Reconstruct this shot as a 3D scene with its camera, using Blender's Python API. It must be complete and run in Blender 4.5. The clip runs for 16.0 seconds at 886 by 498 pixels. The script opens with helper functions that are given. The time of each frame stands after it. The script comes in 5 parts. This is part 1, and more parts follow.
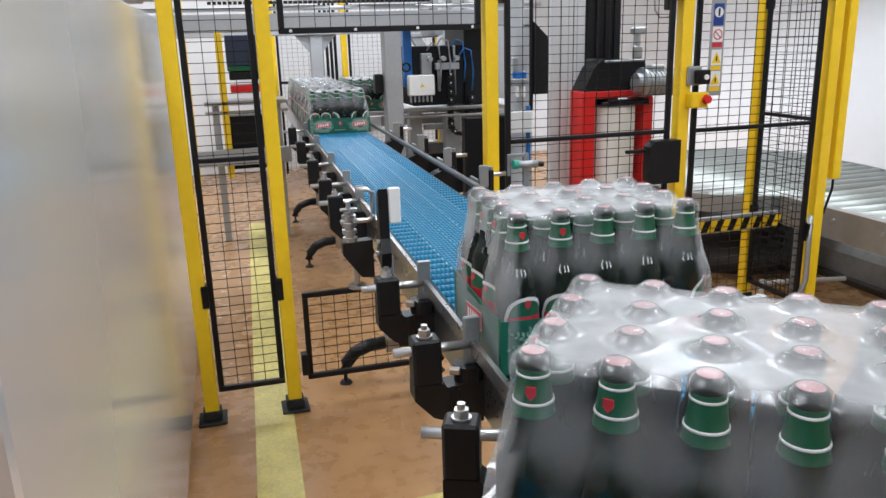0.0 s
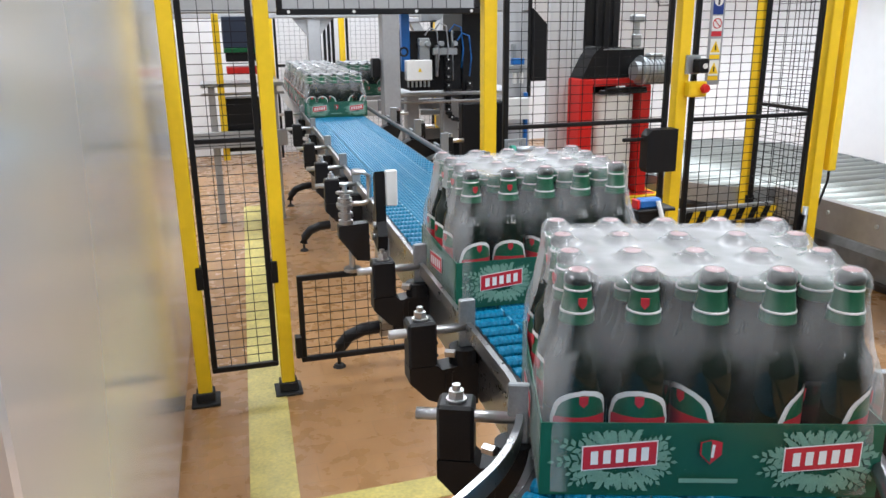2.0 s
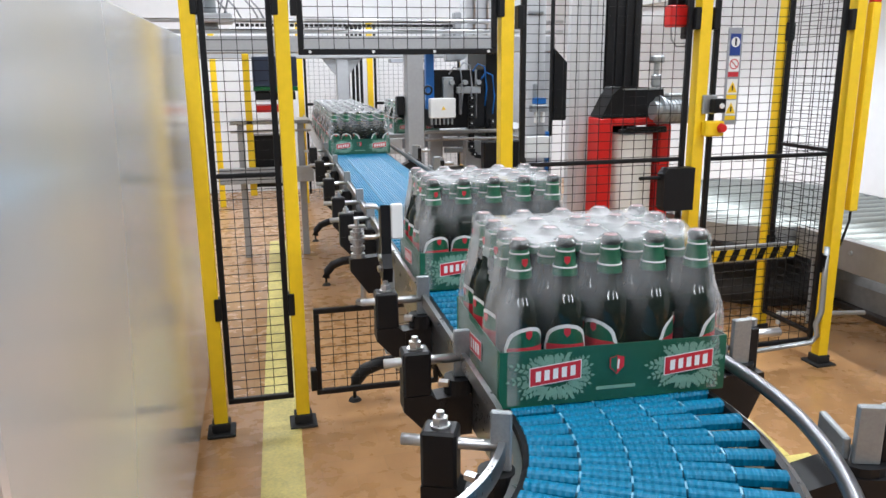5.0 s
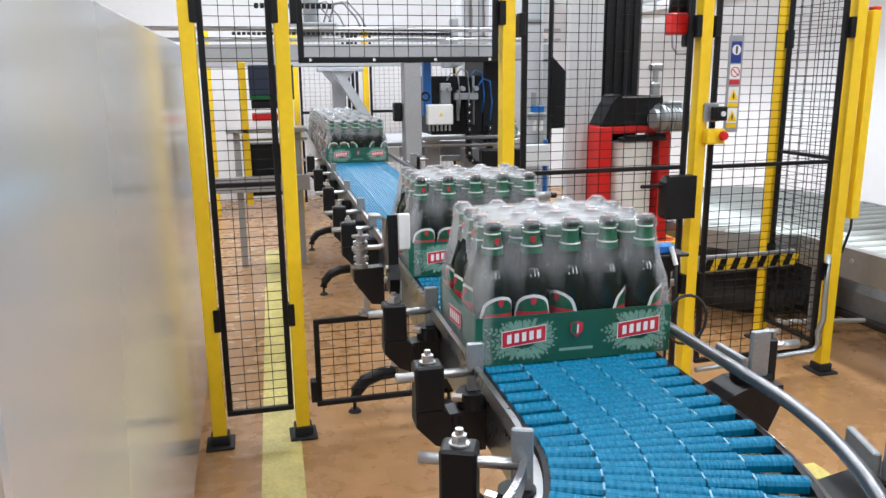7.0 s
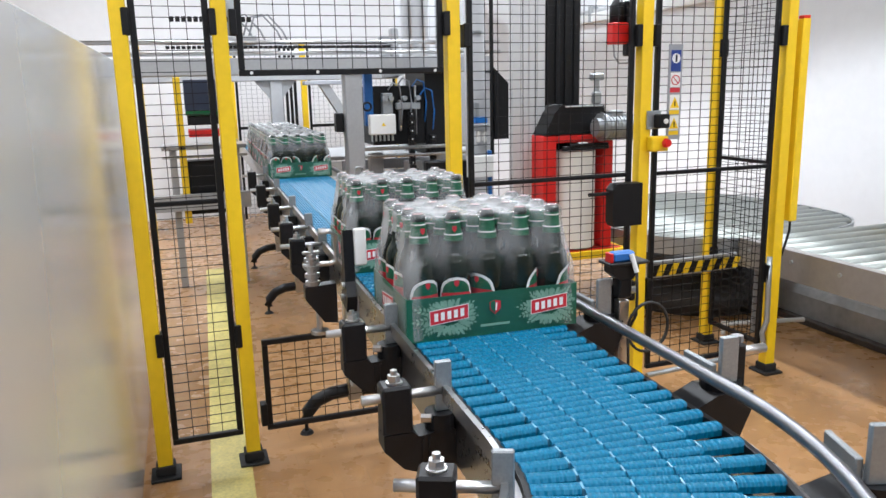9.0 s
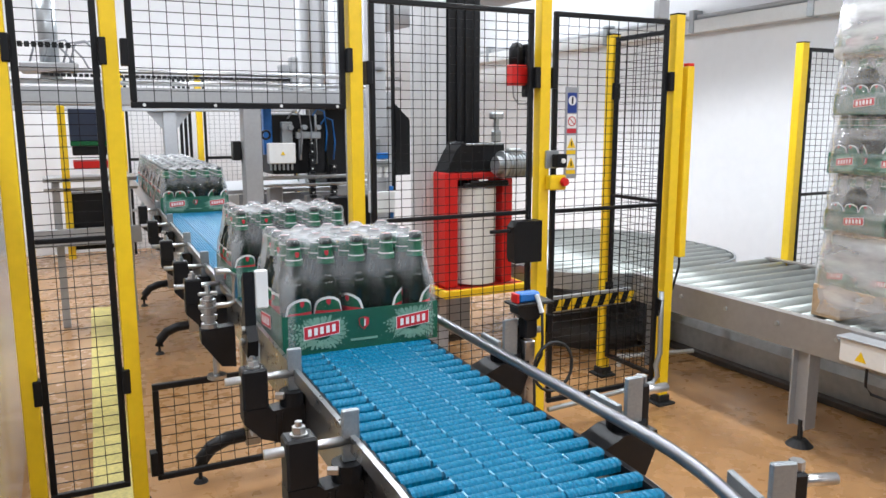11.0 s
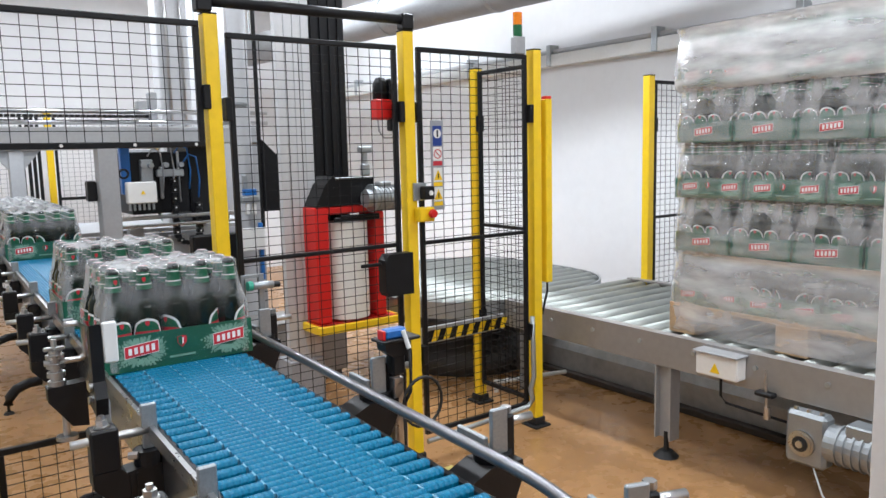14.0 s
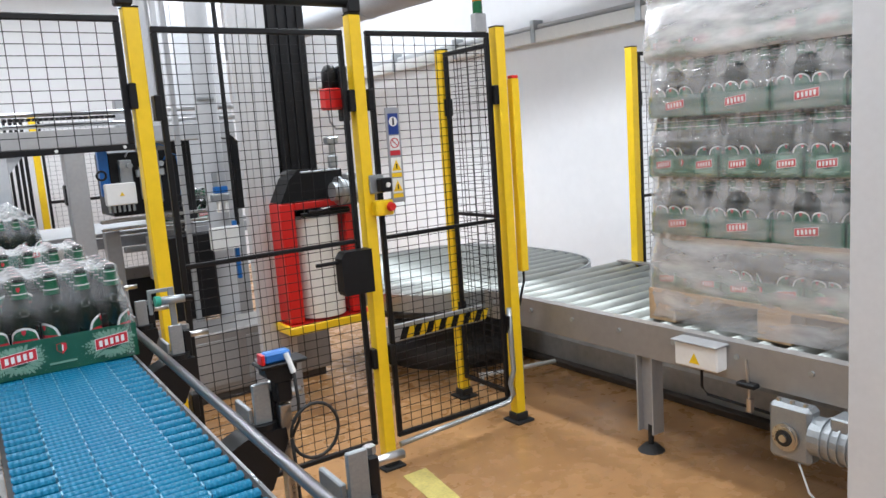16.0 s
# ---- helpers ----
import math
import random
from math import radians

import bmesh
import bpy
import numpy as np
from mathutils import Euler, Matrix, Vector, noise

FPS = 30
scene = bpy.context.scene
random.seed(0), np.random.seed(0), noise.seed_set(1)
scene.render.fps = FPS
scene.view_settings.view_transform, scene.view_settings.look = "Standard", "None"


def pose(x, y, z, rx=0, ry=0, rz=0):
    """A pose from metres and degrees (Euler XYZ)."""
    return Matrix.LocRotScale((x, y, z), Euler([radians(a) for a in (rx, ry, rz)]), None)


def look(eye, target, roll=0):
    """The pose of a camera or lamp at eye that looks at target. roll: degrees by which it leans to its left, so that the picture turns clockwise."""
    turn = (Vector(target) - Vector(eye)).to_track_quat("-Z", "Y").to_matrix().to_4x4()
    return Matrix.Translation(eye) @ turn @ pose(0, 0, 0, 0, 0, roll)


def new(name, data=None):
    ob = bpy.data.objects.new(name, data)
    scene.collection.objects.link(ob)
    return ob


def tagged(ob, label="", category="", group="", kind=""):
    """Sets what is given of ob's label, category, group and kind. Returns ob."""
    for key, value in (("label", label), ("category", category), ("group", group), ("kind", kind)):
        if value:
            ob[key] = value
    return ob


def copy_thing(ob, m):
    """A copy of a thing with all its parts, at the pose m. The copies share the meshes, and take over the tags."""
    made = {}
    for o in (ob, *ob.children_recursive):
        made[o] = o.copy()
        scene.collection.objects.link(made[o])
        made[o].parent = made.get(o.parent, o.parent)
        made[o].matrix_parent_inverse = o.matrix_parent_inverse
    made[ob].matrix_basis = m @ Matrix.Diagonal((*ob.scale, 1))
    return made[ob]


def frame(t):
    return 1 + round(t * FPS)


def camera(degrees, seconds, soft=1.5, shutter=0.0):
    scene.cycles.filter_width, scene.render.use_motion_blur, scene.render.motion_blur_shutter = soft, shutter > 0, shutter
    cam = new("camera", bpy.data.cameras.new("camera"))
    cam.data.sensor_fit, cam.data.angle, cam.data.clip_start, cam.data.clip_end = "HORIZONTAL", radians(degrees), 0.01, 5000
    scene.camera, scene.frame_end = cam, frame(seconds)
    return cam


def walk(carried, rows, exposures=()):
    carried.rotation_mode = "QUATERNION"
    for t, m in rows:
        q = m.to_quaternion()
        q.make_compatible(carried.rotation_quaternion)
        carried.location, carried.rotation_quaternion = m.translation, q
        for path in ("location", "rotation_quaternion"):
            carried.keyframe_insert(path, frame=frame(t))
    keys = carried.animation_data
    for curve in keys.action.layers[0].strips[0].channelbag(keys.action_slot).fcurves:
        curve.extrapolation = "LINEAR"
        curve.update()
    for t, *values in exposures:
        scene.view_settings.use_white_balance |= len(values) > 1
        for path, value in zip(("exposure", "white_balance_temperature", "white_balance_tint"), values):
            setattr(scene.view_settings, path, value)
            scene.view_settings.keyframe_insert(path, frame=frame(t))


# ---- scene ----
cam = camera(60.8, 16.0)
PATH = [
    (0, (1.237, 1.11, 1.453), (1.757, 2.967, 0.923), -1.7),
    (0.5, (1.231, 1.115, 1.452), (1.748, 2.967, 0.903), -0.7),
    (1, (1.223, 1.112, 1.45), (1.745, 2.96, 0.892), -0.5),
    (1.5, (1.226, 1.111, 1.447), (1.754, 2.956, 0.884), -0.4),
    (2, (1.233, 1.111, 1.445), (1.764, 2.955, 0.882), -0.7),
    (2.5, (1.243, 1.109, 1.443), (1.766, 2.96, 0.893), -0.4),
    (3, (1.253, 1.103, 1.445), (1.761, 2.962, 0.91), -0.6),
    (3.5, (1.261, 1.085, 1.448), (1.75, 2.956, 0.938), -0.6),
    (4, (1.268, 1.076, 1.446), (1.738, 2.958, 0.957), -0.4),
    (6.5, (1.286, 1.062, 1.438), (1.749, 2.955, 0.989), -0.6),
    (7, (1.255, 1.102, 1.441), (1.737, 2.991, 0.996), -0.6),
    (7.5, (1.237, 1.133, 1.435), (1.766, 3.01, 0.992), -0.7),
    (8, (1.228, 1.144, 1.432), (1.796, 3.012, 0.997), -0.9),
    (10.5, (1.244, 1.175, 1.443), (2.043, 2.972, 1.081), -0.7),
    (11, (1.231, 1.185, 1.446), (2.115, 2.949, 1.114), -0.1),
    (11.5, (1.231, 1.193, 1.445), (2.171, 2.931, 1.139), -0.2),
    (12, (1.237, 1.194, 1.45), (2.226, 2.907, 1.156), 0.2),
    (12.5, (1.238, 1.185, 1.458), (2.271, 2.874, 1.177), -0.9),
    (13, (1.243, 1.181, 1.462), (2.32, 2.845, 1.198), -1.1),
    (13.5, (1.251, 1.177, 1.46), (2.374, 2.813, 1.209), -1.3),
    (14, (1.265, 1.176, 1.458), (2.428, 2.783, 1.202), -1.3),
    (14.5, (1.276, 1.179, 1.46), (2.466, 2.764, 1.196), -1.3),
    (15, (1.339, 1.177, 1.463), (2.535, 2.757, 1.19), -2.1),
    (15.5, (1.459, 1.177, 1.469), (2.615, 2.783, 1.183), -3.0),
    (16, (1.591, 1.17, 1.474), (2.699, 2.808, 1.172), -4.1),
]
walk(cam, [(t, look(eye, target, roll)) for t, eye, target, roll in PATH], [(0, -0.2), (1, -0.03), (9, 0.03), (12.4, 0.0), (13.4, -0.13), (16, -0.15)])

# ---------------------------------------------------------------- world and light
world = bpy.data.worlds.new("world")
scene.world = world
world.use_nodes = True
world.node_tree.nodes["Background"].inputs[0].default_value = (0.9, 0.95, 1.0, 1)
world.node_tree.nodes["Background"].inputs[1].default_value = 0.25

# ---------------------------------------------------------------- materials
def material(name, color, rough=0.5, metal=0.0, var=0.12, scale=6.0, bump=0.0, bscale=60.0, coat=0.0, emit=0.0, spec=0.5, stretch=(1, 1, 1), rvar=0.0, island=0.0):
    m = bpy.data.materials.new(name)
    m.use_nodes = True
    nt = m.node_tree
    b = nt.nodes["Principled BSDF"]
    b.inputs["Roughness"].default_value = rough
    b.inputs["Metallic"].default_value = metal
    b.inputs["Coat Weight"].default_value = coat
    b.inputs["Specular IOR Level"].default_value = spec
    co = nt.nodes.new("ShaderNodeTexCoord")
    mp = nt.nodes.new("ShaderNodeMapping")
    mp.inputs["Scale"].default_value = stretch
    nt.links.new(co.outputs["Object"], mp.inputs["Vector"])
    n1 = nt.nodes.new("ShaderNodeTexNoise")
    n1.inputs["Scale"].default_value = scale
    n1.inputs["Detail"].default_value = 6
    n2 = nt.nodes.new("ShaderNodeTexNoise")
    n2.inputs["Scale"].default_value = scale * 9
    n2.inputs["Detail"].default_value = 4
    for n in (n1, n2):
        nt.links.new(mp.outputs[0], n.inputs["Vector"])
    add = nt.nodes.new("ShaderNodeMath")
    add.operation = "ADD"
    nt.links.new(n1.outputs["Fac"], add.inputs[0])
    nt.links.new(n2.outputs["Fac"], add.inputs[1])
    rng = nt.nodes.new("ShaderNodeMapRange")
    rng.inputs["From Min"].default_value, rng.inputs["From Max"].default_value = 0.6, 1.4
    rng.inputs["To Min"].default_value, rng.inputs["To Max"].default_value = 1 - var, 1 + var
    nt.links.new(add.outputs[0], rng.inputs["Value"])
    mul = nt.nodes.new("ShaderNodeVectorMath")
    mul.operation = "SCALE"
    mul.inputs[0].default_value = color
    nt.links.new(rng.outputs[0], mul.inputs["Scale"])
    nt.links.new(mul.outputs[0], b.inputs["Base Color"])
    if rvar:
        r2 = nt.nodes.new("ShaderNodeMapRange")
        r2.inputs["From Min"].default_value, r2.inputs["From Max"].default_value = 0.6, 1.4
        r2.inputs["To Min"].default_value, r2.inputs["To Max"].default_value = max(0.02, rough - rvar), rough + rvar
        nt.links.new(add.outputs[0], r2.inputs["Value"])
        nt.links.new(r2.outputs[0], b.inputs["Roughness"])
    if bump:
        n3 = nt.nodes.new("ShaderNodeTexNoise")
        n3.inputs["Scale"].default_value = bscale
        n3.inputs["Detail"].default_value = 3
        nt.links.new(mp.outputs[0], n3.inputs["Vector"])
        bp = nt.nodes.new("ShaderNodeBump")
        bp.inputs["Strength"].default_value = bump
        bp.inputs["Distance"].default_value = 0.004
        nt.links.new(n3.outputs["Fac"], bp.inputs["Height"])
        nt.links.new(bp.outputs[0], b.inputs["Normal"])
    if emit:
        b.inputs["Emission Color"].default_value = (*color, 1)
        b.inputs["Emission Strength"].default_value = emit
    return m


def clear_film(name, white, haze, gloss, rough, scale=14.0, stretch=(1.2, 1.2, 0.7), crinkle=0.5, vertex_haze=False, spread=(0.6, 1.4)):
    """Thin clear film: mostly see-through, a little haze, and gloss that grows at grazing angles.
    With vertex_haze, the haze is painted per vertex in the mesh and read from there."""
    m = bpy.data.materials.new(name)
    m.use_nodes = True
    nt = m.node_tree
    nt.nodes.remove(nt.nodes["Principled BSDF"])
    tr = nt.nodes.new("ShaderNodeBsdfTransparent")
    df = nt.nodes.new("ShaderNodeBsdfDiffuse")
    df.inputs["Color"].default_value = (white, white, white, 1)
    gl = nt.nodes.new("ShaderNodeBsdfGlossy")
    gl.inputs["Roughness"].default_value = rough
    co = nt.nodes.new("ShaderNodeTexCoord")
    mp = nt.nodes.new("ShaderNodeMapping")
    mp.inputs["Scale"].default_value = stretch
    nt.links.new(co.outputs["Object"], mp.inputs["Vector"])
    n = nt.nodes.new("ShaderNodeTexNoise")
    n.inputs["Scale"].default_value = scale
    n.inputs["Detail"].default_value = 5
    nt.links.new(mp.outputs[0], n.inputs["Vector"])
    rng = nt.nodes.new("ShaderNodeMapRange")
    rng.inputs["From Min"].default_value, rng.inputs["From Max"].default_value = 0.3, 0.7
    rng.inputs["To Min"].default_value, rng.inputs["To Max"].default_value = haze * spread[0], haze * spread[1]
    nt.links.new(n.outputs["Fac"], rng.inputs["Value"])
    fog = rng.outputs[0]
    if vertex_haze:
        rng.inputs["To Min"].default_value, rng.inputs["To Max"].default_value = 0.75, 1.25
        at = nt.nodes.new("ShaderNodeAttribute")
        at.attribute_name = "painted_haze"
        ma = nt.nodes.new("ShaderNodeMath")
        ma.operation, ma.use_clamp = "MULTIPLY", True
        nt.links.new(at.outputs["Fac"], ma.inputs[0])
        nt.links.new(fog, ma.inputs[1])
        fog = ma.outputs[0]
    mix = nt.nodes.new("ShaderNodeMixShader")
    nt.links.new(fog, mix.inputs["Fac"])
    nt.links.new(tr.outputs[0], mix.inputs[1])
    nt.links.new(df.outputs[0], mix.inputs[2])
    bp = nt.nodes.new("ShaderNodeBump")
    bp.inputs["Strength"].default_value = crinkle
    bp.inputs["Distance"].default_value = 0.01
    n2 = nt.nodes.new("ShaderNodeTexNoise")
    n2.inputs["Scale"].default_value = scale * 1.8
    n2.inputs["Detail"].default_value = 3
    nt.links.new(mp.outputs[0], n2.inputs["Vector"])
    nt.links.new(n2.outputs["Fac"], bp.inputs["Height"])
    nt.links.new(bp.outputs[0], gl.inputs["Normal"])
    fr = nt.nodes.new("ShaderNodeFresnel")
    fr.inputs["IOR"].default_value = 1.45
    nt.links.new(bp.outputs[0], fr.inputs["Normal"])
    fm = nt.nodes.new("ShaderNodeMath")
    fm.operation, fm.use_clamp = "MULTIPLY_ADD", True
    fm.inputs[1].default_value, fm.inputs[2].default_value = gloss, 0.004
    nt.links.new(fr.outputs[0], fm.inputs[0])
    cut = nt.nodes.new("ShaderNodeMath")
    cut.operation = "MINIMUM"
    cut.inputs[1].default_value = 0.3
    nt.links.new(fm.outputs[0], cut.inputs[0])
    mix2 = nt.nodes.new("ShaderNodeMixShader")
    nt.links.new(cut.outputs[0], mix2.inputs["Fac"])
    nt.links.new(mix.outputs[0], mix2.inputs[1])
    nt.links.new(gl.outputs[0], mix2.inputs[2])
    nt.links.new(mix2.outputs[0], nt.nodes["Material Output"].inputs["Surface"])
    return m


def ribbed(m, period):
    """Fine ribs across x, for rows of small rollers."""
    nt = m.node_tree
    co = nt.nodes.new("ShaderNodeTexCoord")
    w = nt.nodes.new("ShaderNodeTexWave")
    w.bands_direction = "X"
    w.inputs["Scale"].default_value = 0.314 / period
    nt.links.new(co.outputs["Object"], w.inputs["Vector"])
    bp = nt.nodes.new("ShaderNodeBump")
    bp.inputs["Strength"].default_value = 0.7
    bp.inputs["Distance"].default_value = 0.003
    nt.links.new(w.outputs["Fac"], bp.inputs["Height"])
    nt.links.new(bp.outputs[0], nt.nodes["Principled BSDF"].inputs["Normal"])
    return m


def floor_material():
    m = material("floor_tiles", (0.425, 0.228, 0.095), 0.28, var=0.16, scale=1.3, bump=0.12, bscale=90, rvar=0.12)
    nt = m.node_tree
    b = nt.nodes["Principled BSDF"]
    br = nt.nodes.new("ShaderNodeTexBrick")
    br.inputs["Scale"].default_value = 1.0
    br.inputs["Brick Width"].default_value, br.inputs["Row Height"].default_value = 0.24, 0.115
    br.inputs["Mortar Size"].default_value = 0.002
    br.inputs["Color1"].default_value, br.inputs["Color2"].default_value = (1, 1, 1, 1), (0.93, 0.91, 0.89, 1)
    br.inputs["Mortar"].default_value = (0.84, 0.83, 0.82, 1)
    co = nt.nodes.new("ShaderNodeTexCoord")
    nt.links.new(co.outputs["Object"], br.inputs["Vector"])
    mx = nt.nodes.new("ShaderNodeMix")
    mx.data_type, mx.blend_type = "RGBA", "MULTIPLY"
    mx.inputs["Factor"].default_value = 1.0
    src = b.inputs["Base Color"].links[0].from_socket
    nt.links.new(src, mx.inputs["A"])
    nt.links.new(br.outputs["Color"], mx.inputs["B"])
    nt.links.new(mx.outputs["Result"], b.inputs["Base Color"])
    return m


M_FLOOR = floor_material()
M_LINE = material("yellow_floor_paint", (0.62, 0.52, 0.16), 0.45, var=0.35, scale=9)
M_WALL = material("white_wall_panel", (0.82, 0.825, 0.835), 0.4, var=0.03, scale=1.5)
# for the unseen south wall, kept dark so bottles and film reflect less
M_GREYW = material("unseen_dark_wall", (0.16, 0.16, 0.165), 0.6, var=0.08, scale=2)
M_CEIL = material("ceiling_paint", (0.62, 0.63, 0.64), 0.7, var=0.08, scale=2)
M_STEEL = material("brushed_steel", (0.45, 0.45, 0.45), 0.3, 1.0, var=0.08, scale=14, rvar=0.06)
M_RAIL = material("dull_steel_tube", (0.2, 0.2, 0.21), 0.3, 0.9, var=0.1, scale=14)
M_PANEL = material("satin_steel_panel", (0.7, 0.715, 0.73), 0.2, 0.55, var=0.02, scale=0.5)
M_ROD = material("bright_steel", (0.55, 0.55, 0.55), 0.28, 1.0, var=0.06)
M_GALV = material("galvanised_steel", (0.4, 0.42, 0.43), 0.42, 0.75, var=0.15, scale=20)
M_ALU = material("grey_painted_steel", (0.36, 0.365, 0.37), 0.45, 0.3, var=0.08, scale=5)
M_BEAM = material("warm_grey_steel", (0.3, 0.285, 0.27), 0.4, 0.35, var=0.1, scale=3)
M_LGREY = material("pale_grey_paint", (0.52, 0.525, 0.535), 0.4, 0.1, var=0.06, scale=4)
M_YEL = material("yellow_powder_coat", (0.85, 0.56, 0.015), 0.35, var=0.07, scale=4)
M_BLK = material("black_powder_coat", (0.006, 0.006, 0.007), 0.42, spec=0.3, var=0.2, scale=8)
M_PLA = material("black_plastic", (0.007, 0.007, 0.008), 0.42, spec=0.28, var=0.25, scale=20)
M_RUB = material("black_rubber", (0.012, 0.012, 0.012), 0.7)
M_BLUE = ribbed(material("blue_belt_plastic", (0.0, 0.138, 0.255), 0.36, spec=0.24, var=0.08, scale=30), 0.0105)
# belt blue darkened to paint in the shade of the gaps between rollers
M_BLUE2 = material("shaded_belt_base", (0.002, 0.06, 0.13), 0.35, var=0.1, scale=30)
M_LINK = material("pale_belt_link", (0.14, 0.33, 0.45), 0.4)
M_GLASS = material("dark_green_glass", (0.003, 0.010, 0.005), 0.07, var=0.2, scale=12, spec=0.4)
M_CAP = material("crown_cap_metal", (0.012, 0.02, 0.016), 0.3, 0.4, var=0.2, scale=40)
M_CAPTOP = material("cap_print", (0.42, 0.2, 0.2), 0.35, 0.2, var=0.4, scale=120)
M_FOIL = material("green_neck_foil", (0.008, 0.12, 0.055), 0.3, 0.2, var=0.15, scale=30)
M_TRAY = material("green_printed_board", (0.008, 0.105, 0.06), 0.42, var=0.08, scale=18)
M_LEAF = material("pale_green_print", (0.17, 0.33, 0.25), 0.5, var=0.2, scale=60)
M_RED = material("red_print", (0.55, 0.025, 0.04), 0.4, var=0.06, scale=30)
M_WHT = material("white_print", (0.8, 0.8, 0.78), 0.4, var=0.03)
M_FILM = clear_film("shrink_film", 0.85, 0.02, 0.36, 0.12, 14.0, crinkle=0.12, vertex_haze=True)
M_FILMTOP = clear_film("shrink_film_top", 0.62, 0.02, 0.75, 0.2, 9.0, crinkle=0.1, vertex_haze=True)
M_WRAP = clear_film("stretch_wrap", 0.95, 0.13, 0.8, 0.16, 7.0, (0.7, 0.7, 5.0), 0.5, spread=(0.0, 1.9))
M_WRAPLOW = clear_film("stretch_wrap_layers", 0.95, 0.27, 0.8, 0.2, 4.0, (0.8, 0.8, 3.0), 0.4, spread=(0.3, 1.8))
# haze whitened in place of the lamps' reflection on the top layer
M_WRAPTOP = clear_film("wrap_top_reflection", 0.95, 0.42, 0.8, 0.2, 5.0, (0.8, 0.8, 3.0), 0.4, spread=(0.4, 1.6))
M_REDP = material("red_machine_paint", (0.6, 0.012, 0.01), 0.35, var=0.08)
M_WPLA = material("white_plastic", (0.75, 0.75, 0.73), 0.4, var=0.04)
M_WOOD = material("pallet_wood", (0.45, 0.3, 0.17), 0.7, var=0.25, scale=6, stretch=(1, 8, 8), bump=0.3)
M_SBLU = material("blue_plastic", (0.01, 0.13, 0.42), 0.35)
M_ORNG = material("amber_lens", (0.8, 0.22, 0.01), 0.2)
M_TEAL = material("green_plastic", (0.02, 0.3, 0.2), 0.35)
M_GRN = material("green_lens", (0.01, 0.11, 0.04), 0.2)
M_TUBE = material("lamp_tube", (1.0, 0.98, 0.95), 0.4, var=0.0, emit=9.0)
M_ROLL = material("zinc_roller", (0.36, 0.38, 0.355), 0.48, 0.75, var=0.08, scale=6)
M_PIPE = material("grey_duct", (0.36, 0.37, 0.38), 0.5, 0.3, var=0.1)
M_ZINC = material("zinc_plated_plate", (0.3, 0.32, 0.33), 0.42, 0.6, var=0.15, scale=25)
M_SHEET = material("dull_zinc_sheet", (0.42, 0.42, 0.41), 0.5, 0.25, var=0.22, scale=2.5, bump=0.4, bscale=5)
M_DGREY = material("dark_grey_paint", (0.055, 0.052, 0.05), 0.5, var=0.2, scale=4)
M_KERB = material("grimy_kerb", (0.07, 0.055, 0.045), 0.7, var=0.3, scale=5)
M_PVC = material("grey_cover", (0.3, 0.31, 0.33), 0.5)

# ---------------------------------------------------------------- mesh helpers
def box(bm, x0, y0, z0, x1, y1, z1, bev=0.0, m=None):
    r = bmesh.ops.create_cube(bm, size=1.0)
    vs = r["verts"]
    bmesh.ops.scale(bm, vec=(abs(x1 - x0), abs(y1 - y0), abs(z1 - z0)), verts=vs)
    bmesh.ops.translate(bm, vec=((x0 + x1) / 2, (y0 + y1) / 2, (z0 + z1) / 2), verts=vs)
    if bev:
        es = list({e for v in vs for e in v.link_edges})
        r2 = bmesh.ops.bevel(bm, geom=es, offset=bev, segments=1, affect="EDGES")
        vs = list({v for f in r2["faces"] for v in f.verts} | {v for v in vs if v.is_valid})
    if m is not None:
        bmesh.ops.transform(bm, matrix=m, verts=vs)
    return vs


def rod(bm, p0, p1, r, seg=10, r2=None, caps=True):
    p0, p1 = Vector(p0), Vector(p1)
    d = p1 - p0
    q = d.to_track_quat("Z", "Y").to_matrix().to_4x4()
    mm = Matrix.Translation((p0 + p1) / 2) @ q
    return bmesh.ops.create_cone(bm, cap_ends=caps, segments=seg, radius1=r, radius2=r if r2 is None else r2, depth=d.length, matrix=mm)["verts"]


def lathe(bm, prof, seg=14, cx=0, cy=0, smooth=True):
    rings = []
    for r, z in prof:
        if r < 1e-5:
            rings.append([bm.verts.new((cx, cy, z))])
        else:
            rings.append([bm.verts.new((cx + r * math.cos(2 * math.pi * i / seg), cy + r * math.sin(2 * math.pi * i / seg), z)) for i in range(seg)])
    for a, b in zip(rings, rings[1:]):
        for i in range(seg):
            j = (i + 1) % seg
            if len(a) == 1 and len(b) == 1:
                continue
            if len(a) == 1:
                f = bm.faces.new((a[0], b[j], b[i]))
            elif len(b) == 1:
                f = bm.faces.new((a[i], a[j], b[0]))
            else:
                f = bm.faces.new((a[i], a[j], b[j], b[i]))
            f.smooth = smooth


